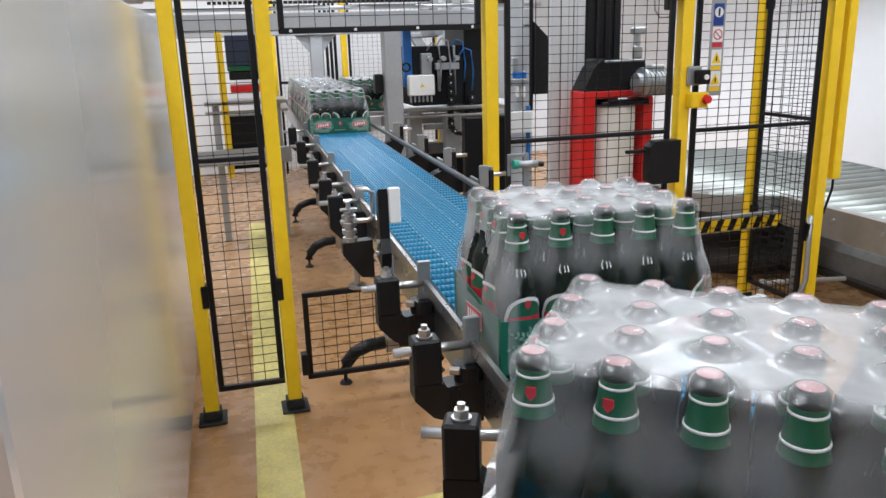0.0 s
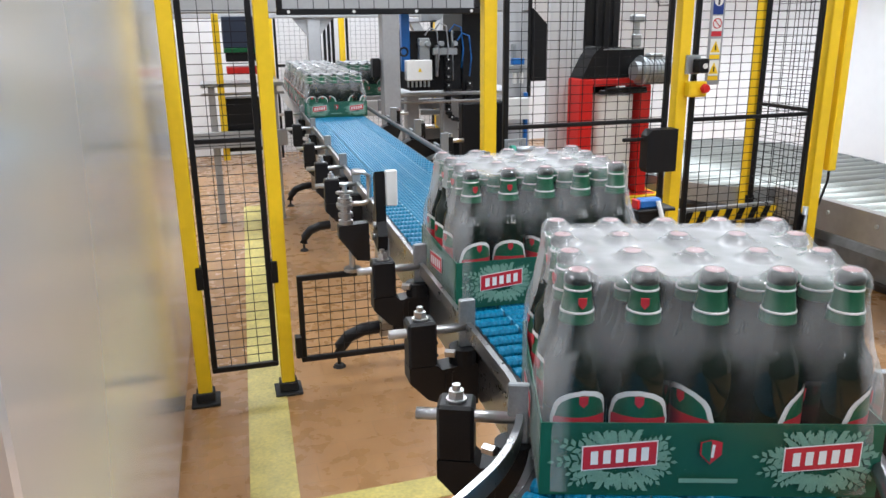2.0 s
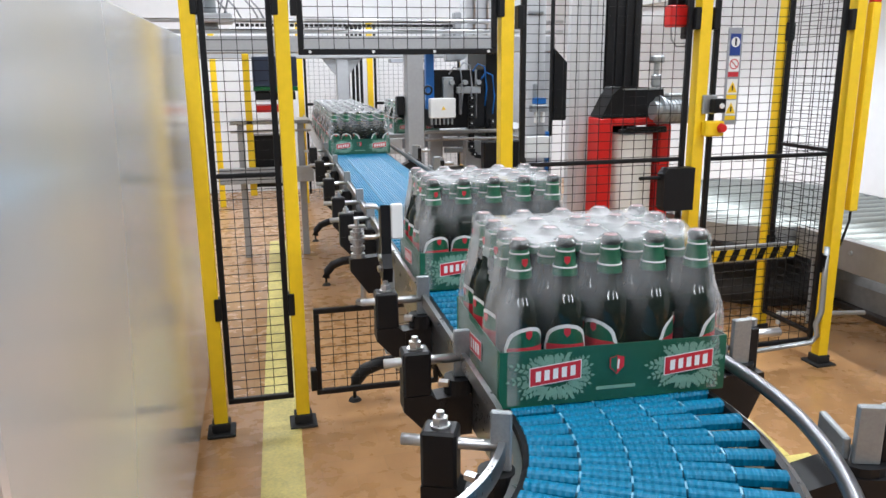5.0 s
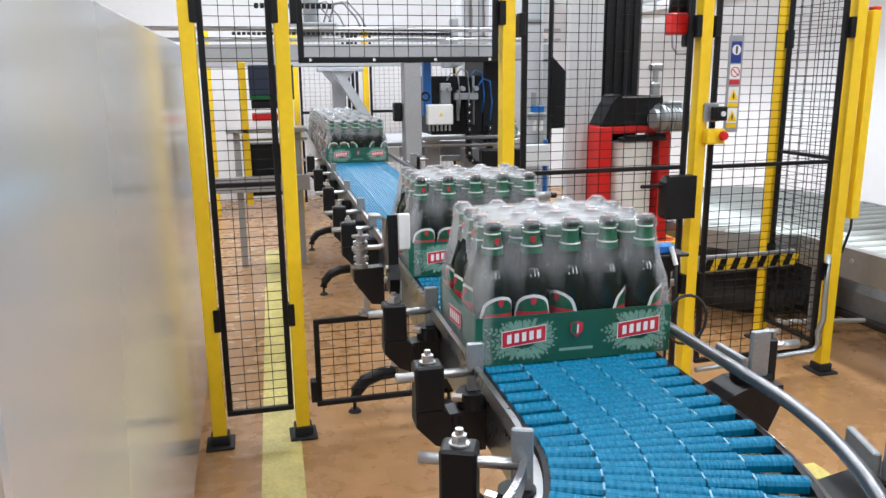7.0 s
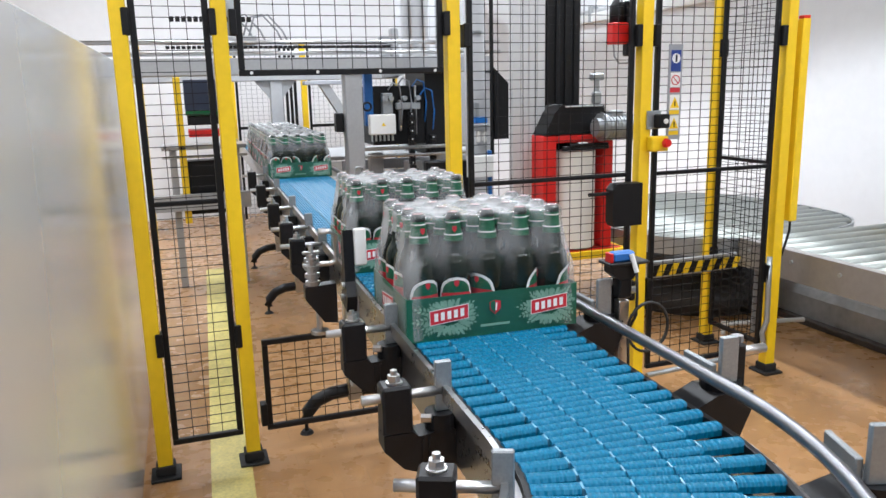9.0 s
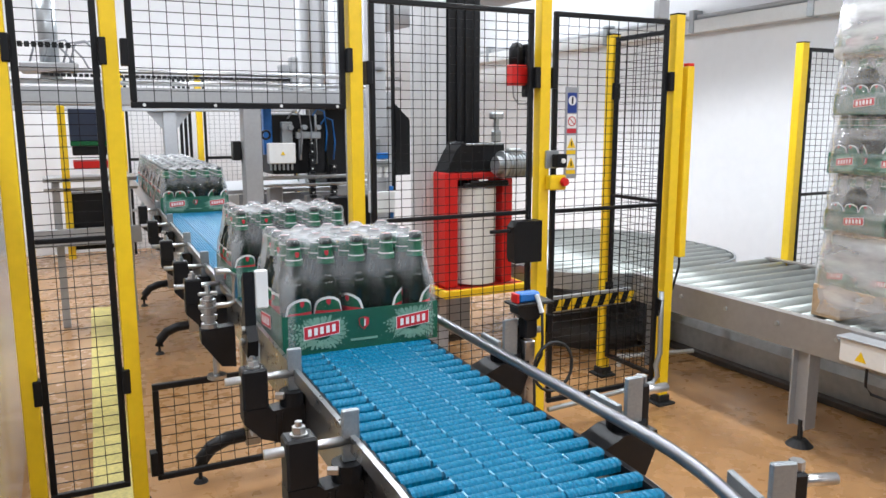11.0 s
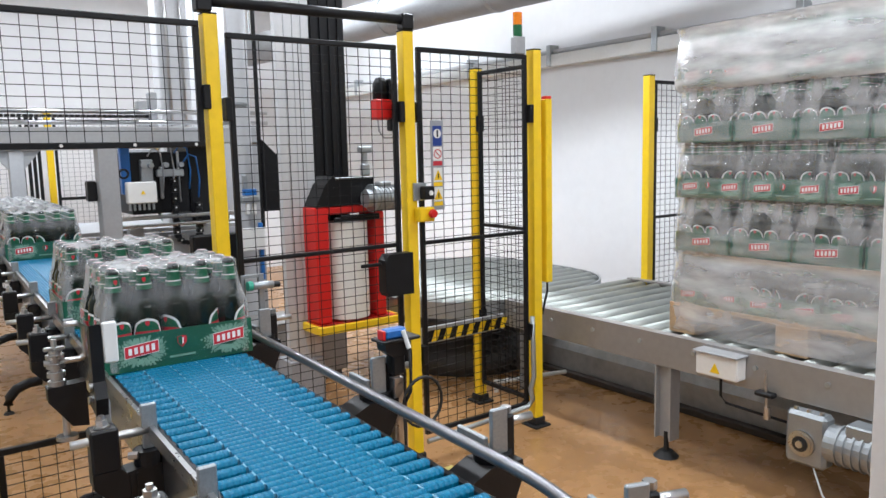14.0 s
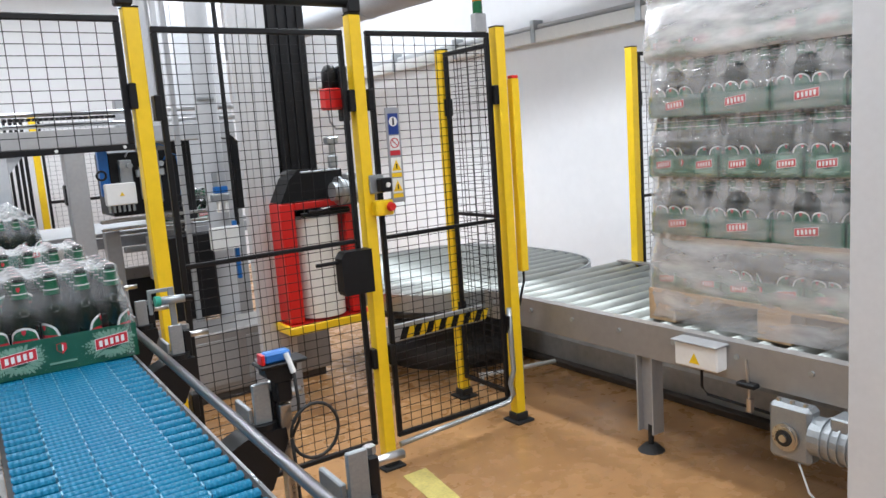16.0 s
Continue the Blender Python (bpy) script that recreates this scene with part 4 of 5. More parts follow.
# ---------------------------------------------------------------- fittings on the fence
st = thing("stop_station", pose(3.2, FY - 0.045, 1.178), "yellow emergency-stop box with a red mushroom button", "emergency stop")
bm = B(); box(bm, -0.042, -0.03, -0.033, 0.045, 0.015, 0.033, 0.006)
part("housing", bm, M_YEL, st)
bm = B(); rod(bm, (0.02, -0.03, 0.004), (0.02, -0.045, 0.004), 0.012, 14); rod(bm, (0.02, -0.045, 0.004), (0.02, -0.062, 0.004), 0.021, 18, 0.016)
part("button", bm, M_REDP, st, "red mushroom button")
sw = thing("key_switch", pose(3.205, FY - 0.04, 1.275), "black control switch box on a grey plate", "switch")
bm = B(); box(bm, -0.05, 0.0, -0.035, 0.02, 0.012, 0.045, 0.003)
part("back_plate", bm, M_GALV, sw)
bm = B(); box(bm, -0.02, -0.045, -0.03, 0.035, 0.0, 0.03, 0.005)
part("housing", bm, M_PLA, sw)
bm = B(); rod(bm, (0.012, -0.045, 0.0), (0.012, -0.05, 0.0), 0.011, 16)
part("knob", bm, M_WPLA, sw)

sg = thing("warning_sign", pose(3.305, FY - 0.018, 1.19), "narrow grey sign plate with four safety pictograms", "sign")
bm = B(); box(bm, -0.036, 0.0, 0.0, 0.036, 0.006, 0.41, 0.002)
part("plate", bm, M_PVC, sg)


def panel_on(parent, name, mat, x0, z0, x1, z1, y):
    bm = B(); box(bm, x0, y - 0.001, z0, x1, y, z1)
    return part(name, bm, mat, parent)


panel_on(sg, "blue_panel", material("sign_blue", (0.01, 0.04, 0.22), 0.4), -0.025, 0.295, 0.025, 0.385, -0.0005)
for z in (0.205,):
    panel_on(sg, "white_panel", M_WHT, -0.025, z + 0.022, 0.025, z + 0.085, -0.0005)
    panel_on(sg, "red_caption", M_RED, -0.025, z, 0.025, z + 0.02, -0.0005)
bm = B(); rod(bm, (0, -0.0017, 0.35), (0, -0.0027, 0.35), 0.021, 24)
part("pictogram_disc", bm, M_WHT, sg)
bm = B(); box(bm, -0.0045, -0.004, 0.334, 0.0045, -0.003, 0.366)
part("pictogram_bar", bm, material("sign_black", (0.02, 0.02, 0.03), 0.5), sg)
bm = B()
ring = [(0.02 * math.cos(2 * math.pi * k / 24), 0.02 * math.sin(2 * math.pi * k / 24)) for k in range(25)]
sweep(bm, [(a, -0.0025, 0.258 + b) for a, b in ring], 0.0022, 6)
rod(bm, (-0.014, -0.0025, 0.272), (0.014, -0.0025, 0.244), 0.0022, 6)
part("prohibition_ring", bm, M_RED, sg)
for z in (0.02, 0.11):
    panel_on(sg, "white_panel", M_WHT, -0.025, z + 0.02, 0.025, z + 0.085, -0.0005)
    panel_on(sg, "yellow_caption", M_YEL, -0.025, z, 0.025, z + 0.018, -0.0005)
    bm = B(); prism(bm, [(-0.023, z + 0.028), (0.023, z + 0.028), (0, z + 0.076)], "y", -0.003, -0.0018)
    part("warning_triangle", bm, M_YEL, sg)
    bm = B(); box(bm, -0.003, -0.0045, z + 0.036, 0.003, -0.0033, z + 0.058)
    part("pictogram_bar", bm, M_BLK, sg)

hn = thing("signal_box", pose(3.075, FY + 0.07, 1.655), "small red junction box on a black bracket with a cable", "junction box")
bm = B(); box(bm, -0.05, -0.03, -0.05, 0.035, 0.03, 0.04, 0.006)
part("housing", bm, M_REDP, hn)
bm = B(); box(bm, 0.02, -0.03, -0.1, 0.06, 0.01, 0.13, 0.005); lathe(bm, [(0.0, 0.03), (0.035, 0.035), (0.035, 0.11), (0.02, 0.135), (0.0, 0.14)], 14, 0.0, 0.02)
part("bracket", bm, M_PLA, hn)
bm = B(); sweep(bm, [(-0.03, 0, -0.05), (-0.025, 0, -0.1), (0.0, 0, -0.13), (0.04, 0, -0.13), (0.06, 0, -0.115)], 0.004, 6)
part("cable", bm, M_PVC, hn)

lk = thing("door_lock", pose(3.07, FY - 0.03, 0.93), "black guard-door lock with a slide handle", "door lock")
bm = B(); prism(bm, [(-0.09, -0.1), (0.045, -0.1), (0.045, 0.085), (-0.08, 0.085), (-0.1, 0.06), (-0.1, -0.08)], "y", -0.05, 0.012)
part("housing", bm, M_PLA, lk)
bm = B(); box(bm, -0.2, -0.02, 0.035, -0.1, -0.004, 0.05, 0.003)
part("handle", bm, M_PLA, lk)

lc = thing("light_curtain", pose(3.985, FY - 0.02, 0), "slim yellow light-curtain bar beside the fence post", "light curtain")
bm = B(); box(bm, -0.014, -0.02, 0.77, 0.03, 0.02, 1.71, 0.004)
part("profile", bm, M_YEL, lc)
bm = B(); box(bm, -0.012, -0.018, 1.71, 0.028, 0.018, 1.725, 0.003)
part("end_cap", bm, M_REDP, lc)
bm = B(); rod(bm, (0.008, 0, 0.77), (0.008, 0, 0.72), 0.006); rod(bm, (0.008, 0, 0.72), (-0.03, 0, 0.6), 0.006)
part("cable", bm, M_PLA, lc)

bc = thing("beacon", pose(3.82, FY, 1.925), "signal tower with amber and green lenses", "beacon")
bm = B(); box(bm, -0.03, -0.02, 0.0, 0.035, 0.02, 0.085, 0.004)
part("base", bm, M_ALU, bc)
bm = B(); rod(bm, (0, 0, 0.085), (0, 0, 0.14), 0.023, 18)
part("green_lens", bm, M_GRN, bc, "green lens")
bm = B(); rod(bm, (0, 0, 0.142), (0, 0, 0.2), 0.023, 18)
part("amber_lens", bm, M_ORNG, bc, "amber lens")

cd = thing("conduit", pose(0, 0, 0), "pale grey cable conduit along the fence foot", "conduit")
bm = B(); sweep(bm, [(3.2, FY - 0.035, 0.1), (3.5, FY - 0.035, 0.112), (3.84, FY - 0.035, 0.13), (3.87, FY - 0.035, 0.16), (3.86, FY - 0.03, 0.22), (3.885, FY - 0.03, 0.28), (3.88, FY - 0.03, 0.45), (3.885, FY - 0.02, 0.6)], 0.013, 8)
part("hose", bm, M_GALV, cd)
bm = B(); rod(bm, (4.12, 4.6, 0.06), (4.6, 4.489, 0.06), 0.014, 8); rod(bm, (4.12, 4.6, 0.0), (4.12, 4.6, 0.074), 0.014, 8)
part("floor_pipe", bm, M_WPLA, cd)

# sensors at the belt
rs = thing("reflector_post", pose(1.552, 2.70, 0), "white reflector on a black bracket over a steel post", "sensor")
bm = B(); box(bm, -0.012, -0.012, 0.8, 0.012, 0.012, 1.0, 0.002)
part("post", bm, M_GALV, rs)
bm = B(); prism(bm, [(-0.02, 0.975), (0.025, 0.985), (0.028, 1.045), (0.008, 1.07), (0.008, 1.135), (-0.012, 1.15), (-0.016, 1.04), (-0.03, 1.01)], "x", -0.016, 0.006)
part("bracket", bm, M_PLA, rs)
bm = B(); box(bm, 0.007, -0.014, 1.072, 0.034, -0.004, 1.152, 0.003)
part("reflector", bm, M_WPLA, rs, "white plastic reflector")
bm = B(); rod(bm, (-0.022, -0.005, 1.03), (-0.016, -0.005, 1.03), 0.008, 12); rod(bm, (-0.022, 0.01, 1.0), (-0.016, 0.01, 1.0), 0.008, 12)
part("bolt", bm, M_ROD, rs)

bs = thing("sensor_stand", pose(2.105, 2.52, 0), "blue photo sensor on a black stand with a coiled cable", "sensor")
bm = B(); box(bm, -0.012, -0.012, 0.0, 0.012, 0.012, 0.98, 0.002); box(bm, -0.05, -0.05, 0.0, 0.05, 0.05, 0.008)
part("pole", bm, M_STEEL, bs)
bm = B(); box(bm, -0.016, -0.016, 0.985, 0.016, 0.016, 1.03, 0.004); prism(bm, [(-0.016, 1.028), (0.016, 1.028), (0.028, 1.048), (0.03, 1.06), (-0.036, 1.06), (-0.034, 1.042)], "y", -0.018, 0.018); box(bm, -0.045, -0.026, 1.06, 0.05, 0.026, 1.067, 0.002)
part("head", bm, M_PLA, bs)
bm = B(); box(bm, -0.033, -0.018, 1.067, 0.02, 0.008, 1.088, 0.004)
part("sensor_body", bm, M_SBLU, bs, "blue sensor housing")
bm = B(); box(bm, -0.04, -0.018, 1.067, -0.033, 0.006, 1.087, 0.001)
part("sensor_face", bm, M_REDP, bs)
bm = B(); rod(bm, (0.008, -0.02, 1.083), (0.016, -0.03, 1.045), 0.0055, 8)
part("plug", bm, M_WPLA, bs)
bm = B(); sweep(bm, [(0.016, -0.03, 1.045), (0.02, -0.028, 0.99), (0.02, -0.026, 0.95), (0.0, -0.028, 0.92)] + [(0.048 + 0.05 * math.cos(a), -0.03, 0.92 + 0.055 * math.sin(a)) for a in np.linspace(math.pi, -math.pi * 0.98, 22)] + [(0.002, -0.028, 0.86), (0.01, -0.024, 0.6), (0.01, -0.02, 0.1)], 0.0035, 6)
part("cable", bm, M_RUB, bs, "black coiled cable")

px = thing("photo_sensor", pose(2.09, 3.205, 0), "small grey photo sensor with green ring on bent bar", "sensor")
bm = B(); box(bm, -0.008, -0.003, 0.945, 0.008, 0.003, 1.125, 0.001); box(bm, -0.06, -0.003, 1.115, -0.008, 0.003, 1.125, 0.001); box(bm, -0.06, -0.003, 1.06, -0.05, 0.003, 1.115, 0.001)
part("bent_bar", bm, M_ZINC, px)
bm = B(); rod(bm, (-0.032, -0.012, 1.094), (0.03, -0.012, 1.092), 0.011, 14)
part("body", bm, M_GALV, px, smooth=True)
bm = B(); rod(bm, (-0.046, -0.012, 1.0945), (-0.032, -0.012, 1.094), 0.014, 14)
part("green_ring", bm, M_TEAL, px, "green sensor ring")
bm = B(); rod(bm, (0.03, -0.012, 1.092), (0.05, -0.012, 1.09), 0.008, 10)
part("plug", bm, M_PLA, px)

# drive and box on the roller conveyor
gb = thing("gear_motor", pose(4.045, 2.54, 0.335), "cast aluminium gear motor under the roller beam", "gear motor")
bm = B(); box(bm, -0.045, 0.0, -0.11, 0.03, 0.16, 0.1, 0.014)
part("gearbox", bm, M_ZINC, gb)
bm = B(); rod(bm, (-0.047, 0.09, -0.02), (-0.055, 0.09, -0.02), 0.05, 24); rod(bm, (-0.055, 0.09, -0.02), (-0.06, 0.09, -0.02), 0.042, 24)
part("flange", bm, M_STEEL, gb)
bm = B(); rod(bm, (-0.06, 0.09, -0.02), (-0.064, 0.09, -0.02), 0.03, 20)
part("shaft_seal", bm, M_RUB, gb)
bm = B(); rod(bm, (-0.064, 0.09, -0.02), (-0.07, 0.09, -0.02), 0.014, 14)
part("shaft", bm, M_ROD, gb)
bm = B(); rod(bm, (-0.005, 0.0, 0.0), (-0.005, -0.26, 0.0), 0.07, 20); box(bm, -0.05, -0.2, 0.05, 0.04, -0.07, 0.1, 0.006)
part("motor", bm, M_ZINC, gb)
for k in range(7):
    bm = B(); rod(bm, (-0.005, -0.04 - k * 0.03, 0.0), (-0.005, -0.048 - k * 0.03, 0.0), 0.077, 20)
    part("cooling_fin", bm, M_ZINC, gb)
for k in range(3):
    bm = B(); rod(bm, (-0.02, 0.03 + k * 0.05, 0.1), (-0.02, 0.03 + k * 0.05, 0.112), 0.01, 6)
    part("bolt", bm, M_ROD, gb)
bm = B(); sweep(bm, [(-0.03, 0.05, -0.11), (-0.05, 0.0, -0.2), (-0.05, -0.1, -0.27), (-0.04, -0.2, -0.29), (-0.02, -0.28, -0.24)], 0.004, 6)
part("cable", bm, M_WPLA, gb)

wb = thing("terminal_box", pose(4.08, 3.02, 0.535), "white electrical box with a yellow warning triangle", "electrical box")
bm = B(); box(bm, -0.07, -0.1, -0.055, -0.002, 0.1, 0.045, 0.006)
part("housing", bm, M_WPLA, wb)
bm = B(); box(bm, -0.085, -0.108, 0.045, -0.002, 0.108, 0.053, 0.002)
part("lid", bm, M_ALU, wb)
bm = B(); prism(bm, [(-0.02, -0.035), (0.028, -0.035), (0.004, 0.008)], "x", -0.0722, -0.0705)
part("warning_triangle", bm, M_YEL, wb)
bm = B(); sweep(bm, [(-0.03, 0.0, -0.055), (-0.03, 0.0, -0.14), (-0.02, -0.02, -0.17), (0.02, -0.1, -0.19), (0.03, -0.35, -0.2)], 0.006, 6)
part("cable", bm, M_PLA, wb)
kn = thing("clamp_handle", pose(4.07, 2.81, 0.45), "black clamp lever with a steel rod", "clamp")
bm = B(); box(bm, -0.04, -0.035, -0.008, 0.0, 0.045, 0.012, 0.005)
part("lever", bm, M_PLA, kn)
bm = B(); rod(bm, (-0.02, -0.005, -0.1), (-0.02, 0.01, 0.1), 0.005, 8); rod(bm, (-0.02, -0.005, -0.1), (-0.02, -0.005, -0.05), 0.014, 8)
part("rod", bm, M_ROD, kn)

tr = thing("drip_trough", pose(0, 0, 0), "long dull steel trough on the floor under the rollers", "trough")
bm = B(); prism(bm, [(4.72, 0.0), (4.72, 0.16), (4.75, 0.2), (4.98, 0.3), (4.98, 0.0)], "y", 1.2, 6.2)
part("body", bm, M_SHEET, tr)
bm = B(); box(bm, 4.66, 1.2, 0.0, 4.715, 6.2, 0.035, 0.004)
part("kerb", bm, M_KERB, tr, "dark grimy floor kerb")

# second roller bed of the wrapping station
rb = thing("roller_turntable", pose(0, 0, 0), "round roller turntable with a black and yellow striped edge", "turntable")
TCX, TCY, TA = 4.47, 5.36, 0.78


def rim(d):
    """Half length of the bed at a distance d from its middle."""
    return TA * max(0.0, 1 - abs(d / 0.84) ** 3) ** (1 / 3)


for k in range(14):
    d = -0.754 + k * 0.116
    h = rim(d)
    bm = B(); rod(bm, (TCX - h, TCY + d, 0.552), (TCX + h, TCY + d, 0.552), 0.04, 16); rod(bm, (TCX - h - 0.02, TCY + d, 0.552), (TCX + h + 0.02, TCY + d, 0.552), 0.012, 8)
    part("roller", bm, M_ROLL, rb, smooth=True)
bm = B()
sweep(bm, [(TCX + math.copysign(rim(0.84 * math.sin(a)), math.cos(a)) + 0.035 * math.cos(a), TCY + 0.84 * math.sin(a) + 0.03 * math.sin(a), 0.535) for a in np.linspace(-math.pi, math.pi, 65)], 0, flat=(0.012, 0.1))
part("rim", bm, M_GALV, rb, "bent zinc rim plate")
bm = B(); box(bm, 3.4, 4.45, 0.43, 4.06, 4.47, 0.52, 0.003)
part("edge_plate", bm, M_ALU, rb)
for k in range(7):
    bm = B(); x = 3.5 + k * 0.08; prism(bm, [(x, 0.44), (x + 0.04, 0.44), (x + 0.065, 0.5), (x + 0.025, 0.5)], "y", 4.446, 4.449)
    part("black_stripe", bm, M_BLK, rb)
    bm = B(); prism(bm, [(x + 0.0405, 0.44), (x + 0.0795, 0.44), (x + 0.1045, 0.5), (x + 0.0655, 0.5)], "y", 4.446, 4.449)
    part("yellow_stripe", bm, M_YEL, rb)
bm = B(); lathe(bm, [(0, 0.375), (0.66, 0.375), (0.68, 0.385), (0.68, 0.41), (0.66, 0.42), (0, 0.42)], 48, TCX, TCY)
part("turntable_disc", bm, M_DGREY, rb, "round dark turntable disc")
bm = B(); lathe(bm, [(0, 0.0), (0.5, 0.0), (0.5, 0.12), (0.42, 0.16), (0.42, 0.374), (0, 0.374)], 40, TCX, TCY)
part("turntable_base", bm, M_DGREY, rb, "dark round turntable base")

# post at the edge of the hall opening
cp = thing("door_jamb", pose(0, 0, 0), "pale grey panelled door jamb", "door frame")
for k, (x0, x1, dy) in enumerate(((3.55, 3.585, 0.0), (3.588, 3.64, 0.012), (3.643, 3.7, 0.0), (3.703, 3.95, 0.012))):
    bm = B(); box(bm, x0, 1.95, 0.0, x1, 2.18 - dy, 3.2, 0.003)
    part("strip", bm, material("pale_grey_strip", (0.58, 0.59, 0.6), 0.45, var=0.04) if k == 0 else bpy.data.materials["pale_grey_strip"], cp)

# services on the east wall
tray = thing("cable_tray", pose(0, 0, 0), "grey cable trunking along the wall", "cable tray")
bm = B(); box(bm, 5.66, -1.0, 2.12, 5.745, 10.0, 2.215, 0.004)
part("trunking", bm, M_WPLA, tray)
for k in range(10):
    bm = B(); box(bm, 5.65, -0.6 + k * 1.05, 2.12, 5.748, -0.55 + k * 1.05, 2.29, 0.004)
    part("bracket", bm, M_GALV, tray)
bm = B(); rod(bm, (5.7, -1.0, 2.24), (5.7, 10, 2.24), 0.018, 8)
part("cable_run", bm, M_LGREY, tray)
du = thing("duct", pose(0, 0, 0), "large grey round ventilation duct under the ceiling", "duct")
bm = B(); rod(bm, (5.1, 3.6, 2.62), (4.6, 9.8, 2.62), 0.16, 24)
part("pipe", bm, M_PIPE, du, smooth=True)
for k in range(5):
    y = 4.2 + k * 1.3
    x = 5.1 - (y - 3.6) * 0.0806
    bm = B(); rod(bm, (x, y, 2.62), (x - 0.003, y + 0.04, 2.62), 0.167, 24); rod(bm, (x, y + 0.02, 2.78), (x, y + 0.02, ZC), 0.006, 6)
    part("band", bm, M_GALV, du)

# ---------------------------------------------------------------- palletising area beyond the fence
gn = thing("gantry", pose(0, 0, 0), "grey painted gantry frame with steel linear rails", "gantry")
for c in ((2.33, 6.35, 0, 2.45, 6.47, 1.55), (2.12, 8.9, 0, 2.24, 9.02, 1.55), (3.3, 6.35, 0, 3.42, 6.47, 1.55), (0.6, 6.35, 0, 0.72, 6.47, 1.55)):
    bm = B(); box(bm, *c, 0.006)
    part("column", bm, M_ALU, gn)
bm = B(); box(bm, 0.6, 6.33, 1.55, 3.42, 6.49, 1.66, 0.006)
part("beam", bm, M_ALU, gn)
bm = B(); box(bm, 0.6, 8.88, 1.55, 3.42, 9.04, 1.66, 0.006)
part("beam", bm, M_ALU, gn)
for y, z in ((6.4, 1.69), (6.4, 1.76), (8.96, 1.7)):
    bm = B(); rod(bm, (0.5, y, z), (3.5, y, z), 0.014, 8)
    part("linear_rail", bm, M_ROD, gn, smooth=True)
for k in range(46):
    bm = B(); box(bm, 1.2 + k * 0.032, 6.36, 1.72, 1.2 + k * 0.032 + 0.024, 6.41, 1.738)
    part("chain_link", bm, M_PLA, gn)
for x in (2.06, 2.3):
    sd = 1 if x > 2.15 else -1
    bm = B(); prism(bm, [(2.18 + sd * 0.06, 1.55), (2.18 + sd * 0.2, 1.55), (2.18 + sd * 0.06, 1.38)], "y", 8.93, 8.99)
    part("gusset", bm, M_ALU, gn)
pusher = thing("pusher_arm", pose(1, 0, 0), "slanted grey pusher arm under the gantry", "pusher")
bm = B(); prism(bm, [(2.1, 1.5), (2.2, 1.5), (2.47, 1.06), (2.37, 1.06)], "y", 8.7, 8.8)
part("arm", bm, M_ALU, pusher)
bm = B(); box(bm, 1.95, 8.68, 1.5, 2.4, 8.82, 1.54, 0.005)
part("carriage", bm, M_PVC, pusher)
bm = B(); box(bm, 2.34, 8.66, 1.0, 2.52, 8.84, 1.06, 0.006)
part("push_plate", bm, M_GALV, pusher)
gripper = thing("gripper_head", pose(-1, 0, 0), "grey gantry gripper with looping air hoses and a cable chain", "gripper")
bm = B(); box(bm, 1.6, 6.9, 1.78, 1.95, 7.3, 1.84, 0.01)
part("crossbar", bm, M_ALU, gripper)
bm = B(); rod(bm, (1.78, 7.1, 1.84), (1.78, 7.1, 2.3), 0.06, 16); rod(bm, (1.78, 7.1, 1.72), (1.78, 7.1, 1.78), 0.08, 16, 0.06)
part("lift_tube", bm, M_GALV, gripper, smooth=True)
for k in range(14):
    bm = B(); box(bm, 1.36 + k * 0.04, 6.86, 1.93, 1.39 + k * 0.04, 6.9, 1.965, 0.004)
    part("chain_link", bm, M_PLA, gripper)
for x in (1.66, 1.74, 1.86, 1.9):
    bm = B(); sweep(bm, [(x, 7.0, 1.84), (x + 0.04, 6.98, 1.97), (x + 0.14, 6.97, 1.99), (x + 0.24, 6.98, 1.88), (x + 0.28, 7.0, 1.8)], 0.007, 6)
    part("air_hose", bm, M_PVC, gripper)

pm = thing("palletising_head", pose(0, 0, 0), "black palletising machine with pneumatic fittings and a control box", "machine")
for c, mt, nm in (((2.56, 6.52, 1.08, 2.95, 6.95, 1.5), M_BLK, "block"), ((2.27, 6.42, 1.19, 2.325, 6.5, 1.32), M_BLK, "cover"), ((2.95, 6.5, 1.0, 3.1, 7.0, 1.62), M_PLA, "cover"),
                  ((2.5, 6.5, 1.22, 2.56, 6.56, 1.62), M_SBLU, "blue_profile"), ((2.62, 6.48, 1.3, 2.7, 6.53, 1.45), M_GALV, "valve_block"), ((2.72, 6.46, 1.33, 2.9, 6.5, 1.38), M_GALV, "cylinder"),
                  ((2.74, 6.47, 1.18, 2.76, 6.5, 1.4), M_ROD, "guide_bar"), ((2.86, 6.47, 1.15, 2.875, 6.5, 1.5), M_ROD, "guide_bar"), ((2.45, 6.4, 1.05, 3.25, 6.44, 1.075), M_STEEL, "rail"),
                  ((2.45, 6.4, 1.0, 3.25, 6.44, 1.018), M_STEEL, "rail")):
    bm = B(); box(bm, *c, 0.006)
    part(nm, bm, mt, pm)
ps = thing("palletiser_frame", pose(0, 0, 0), "grey palletiser stand with a tall lift column and dark drive", "machine")
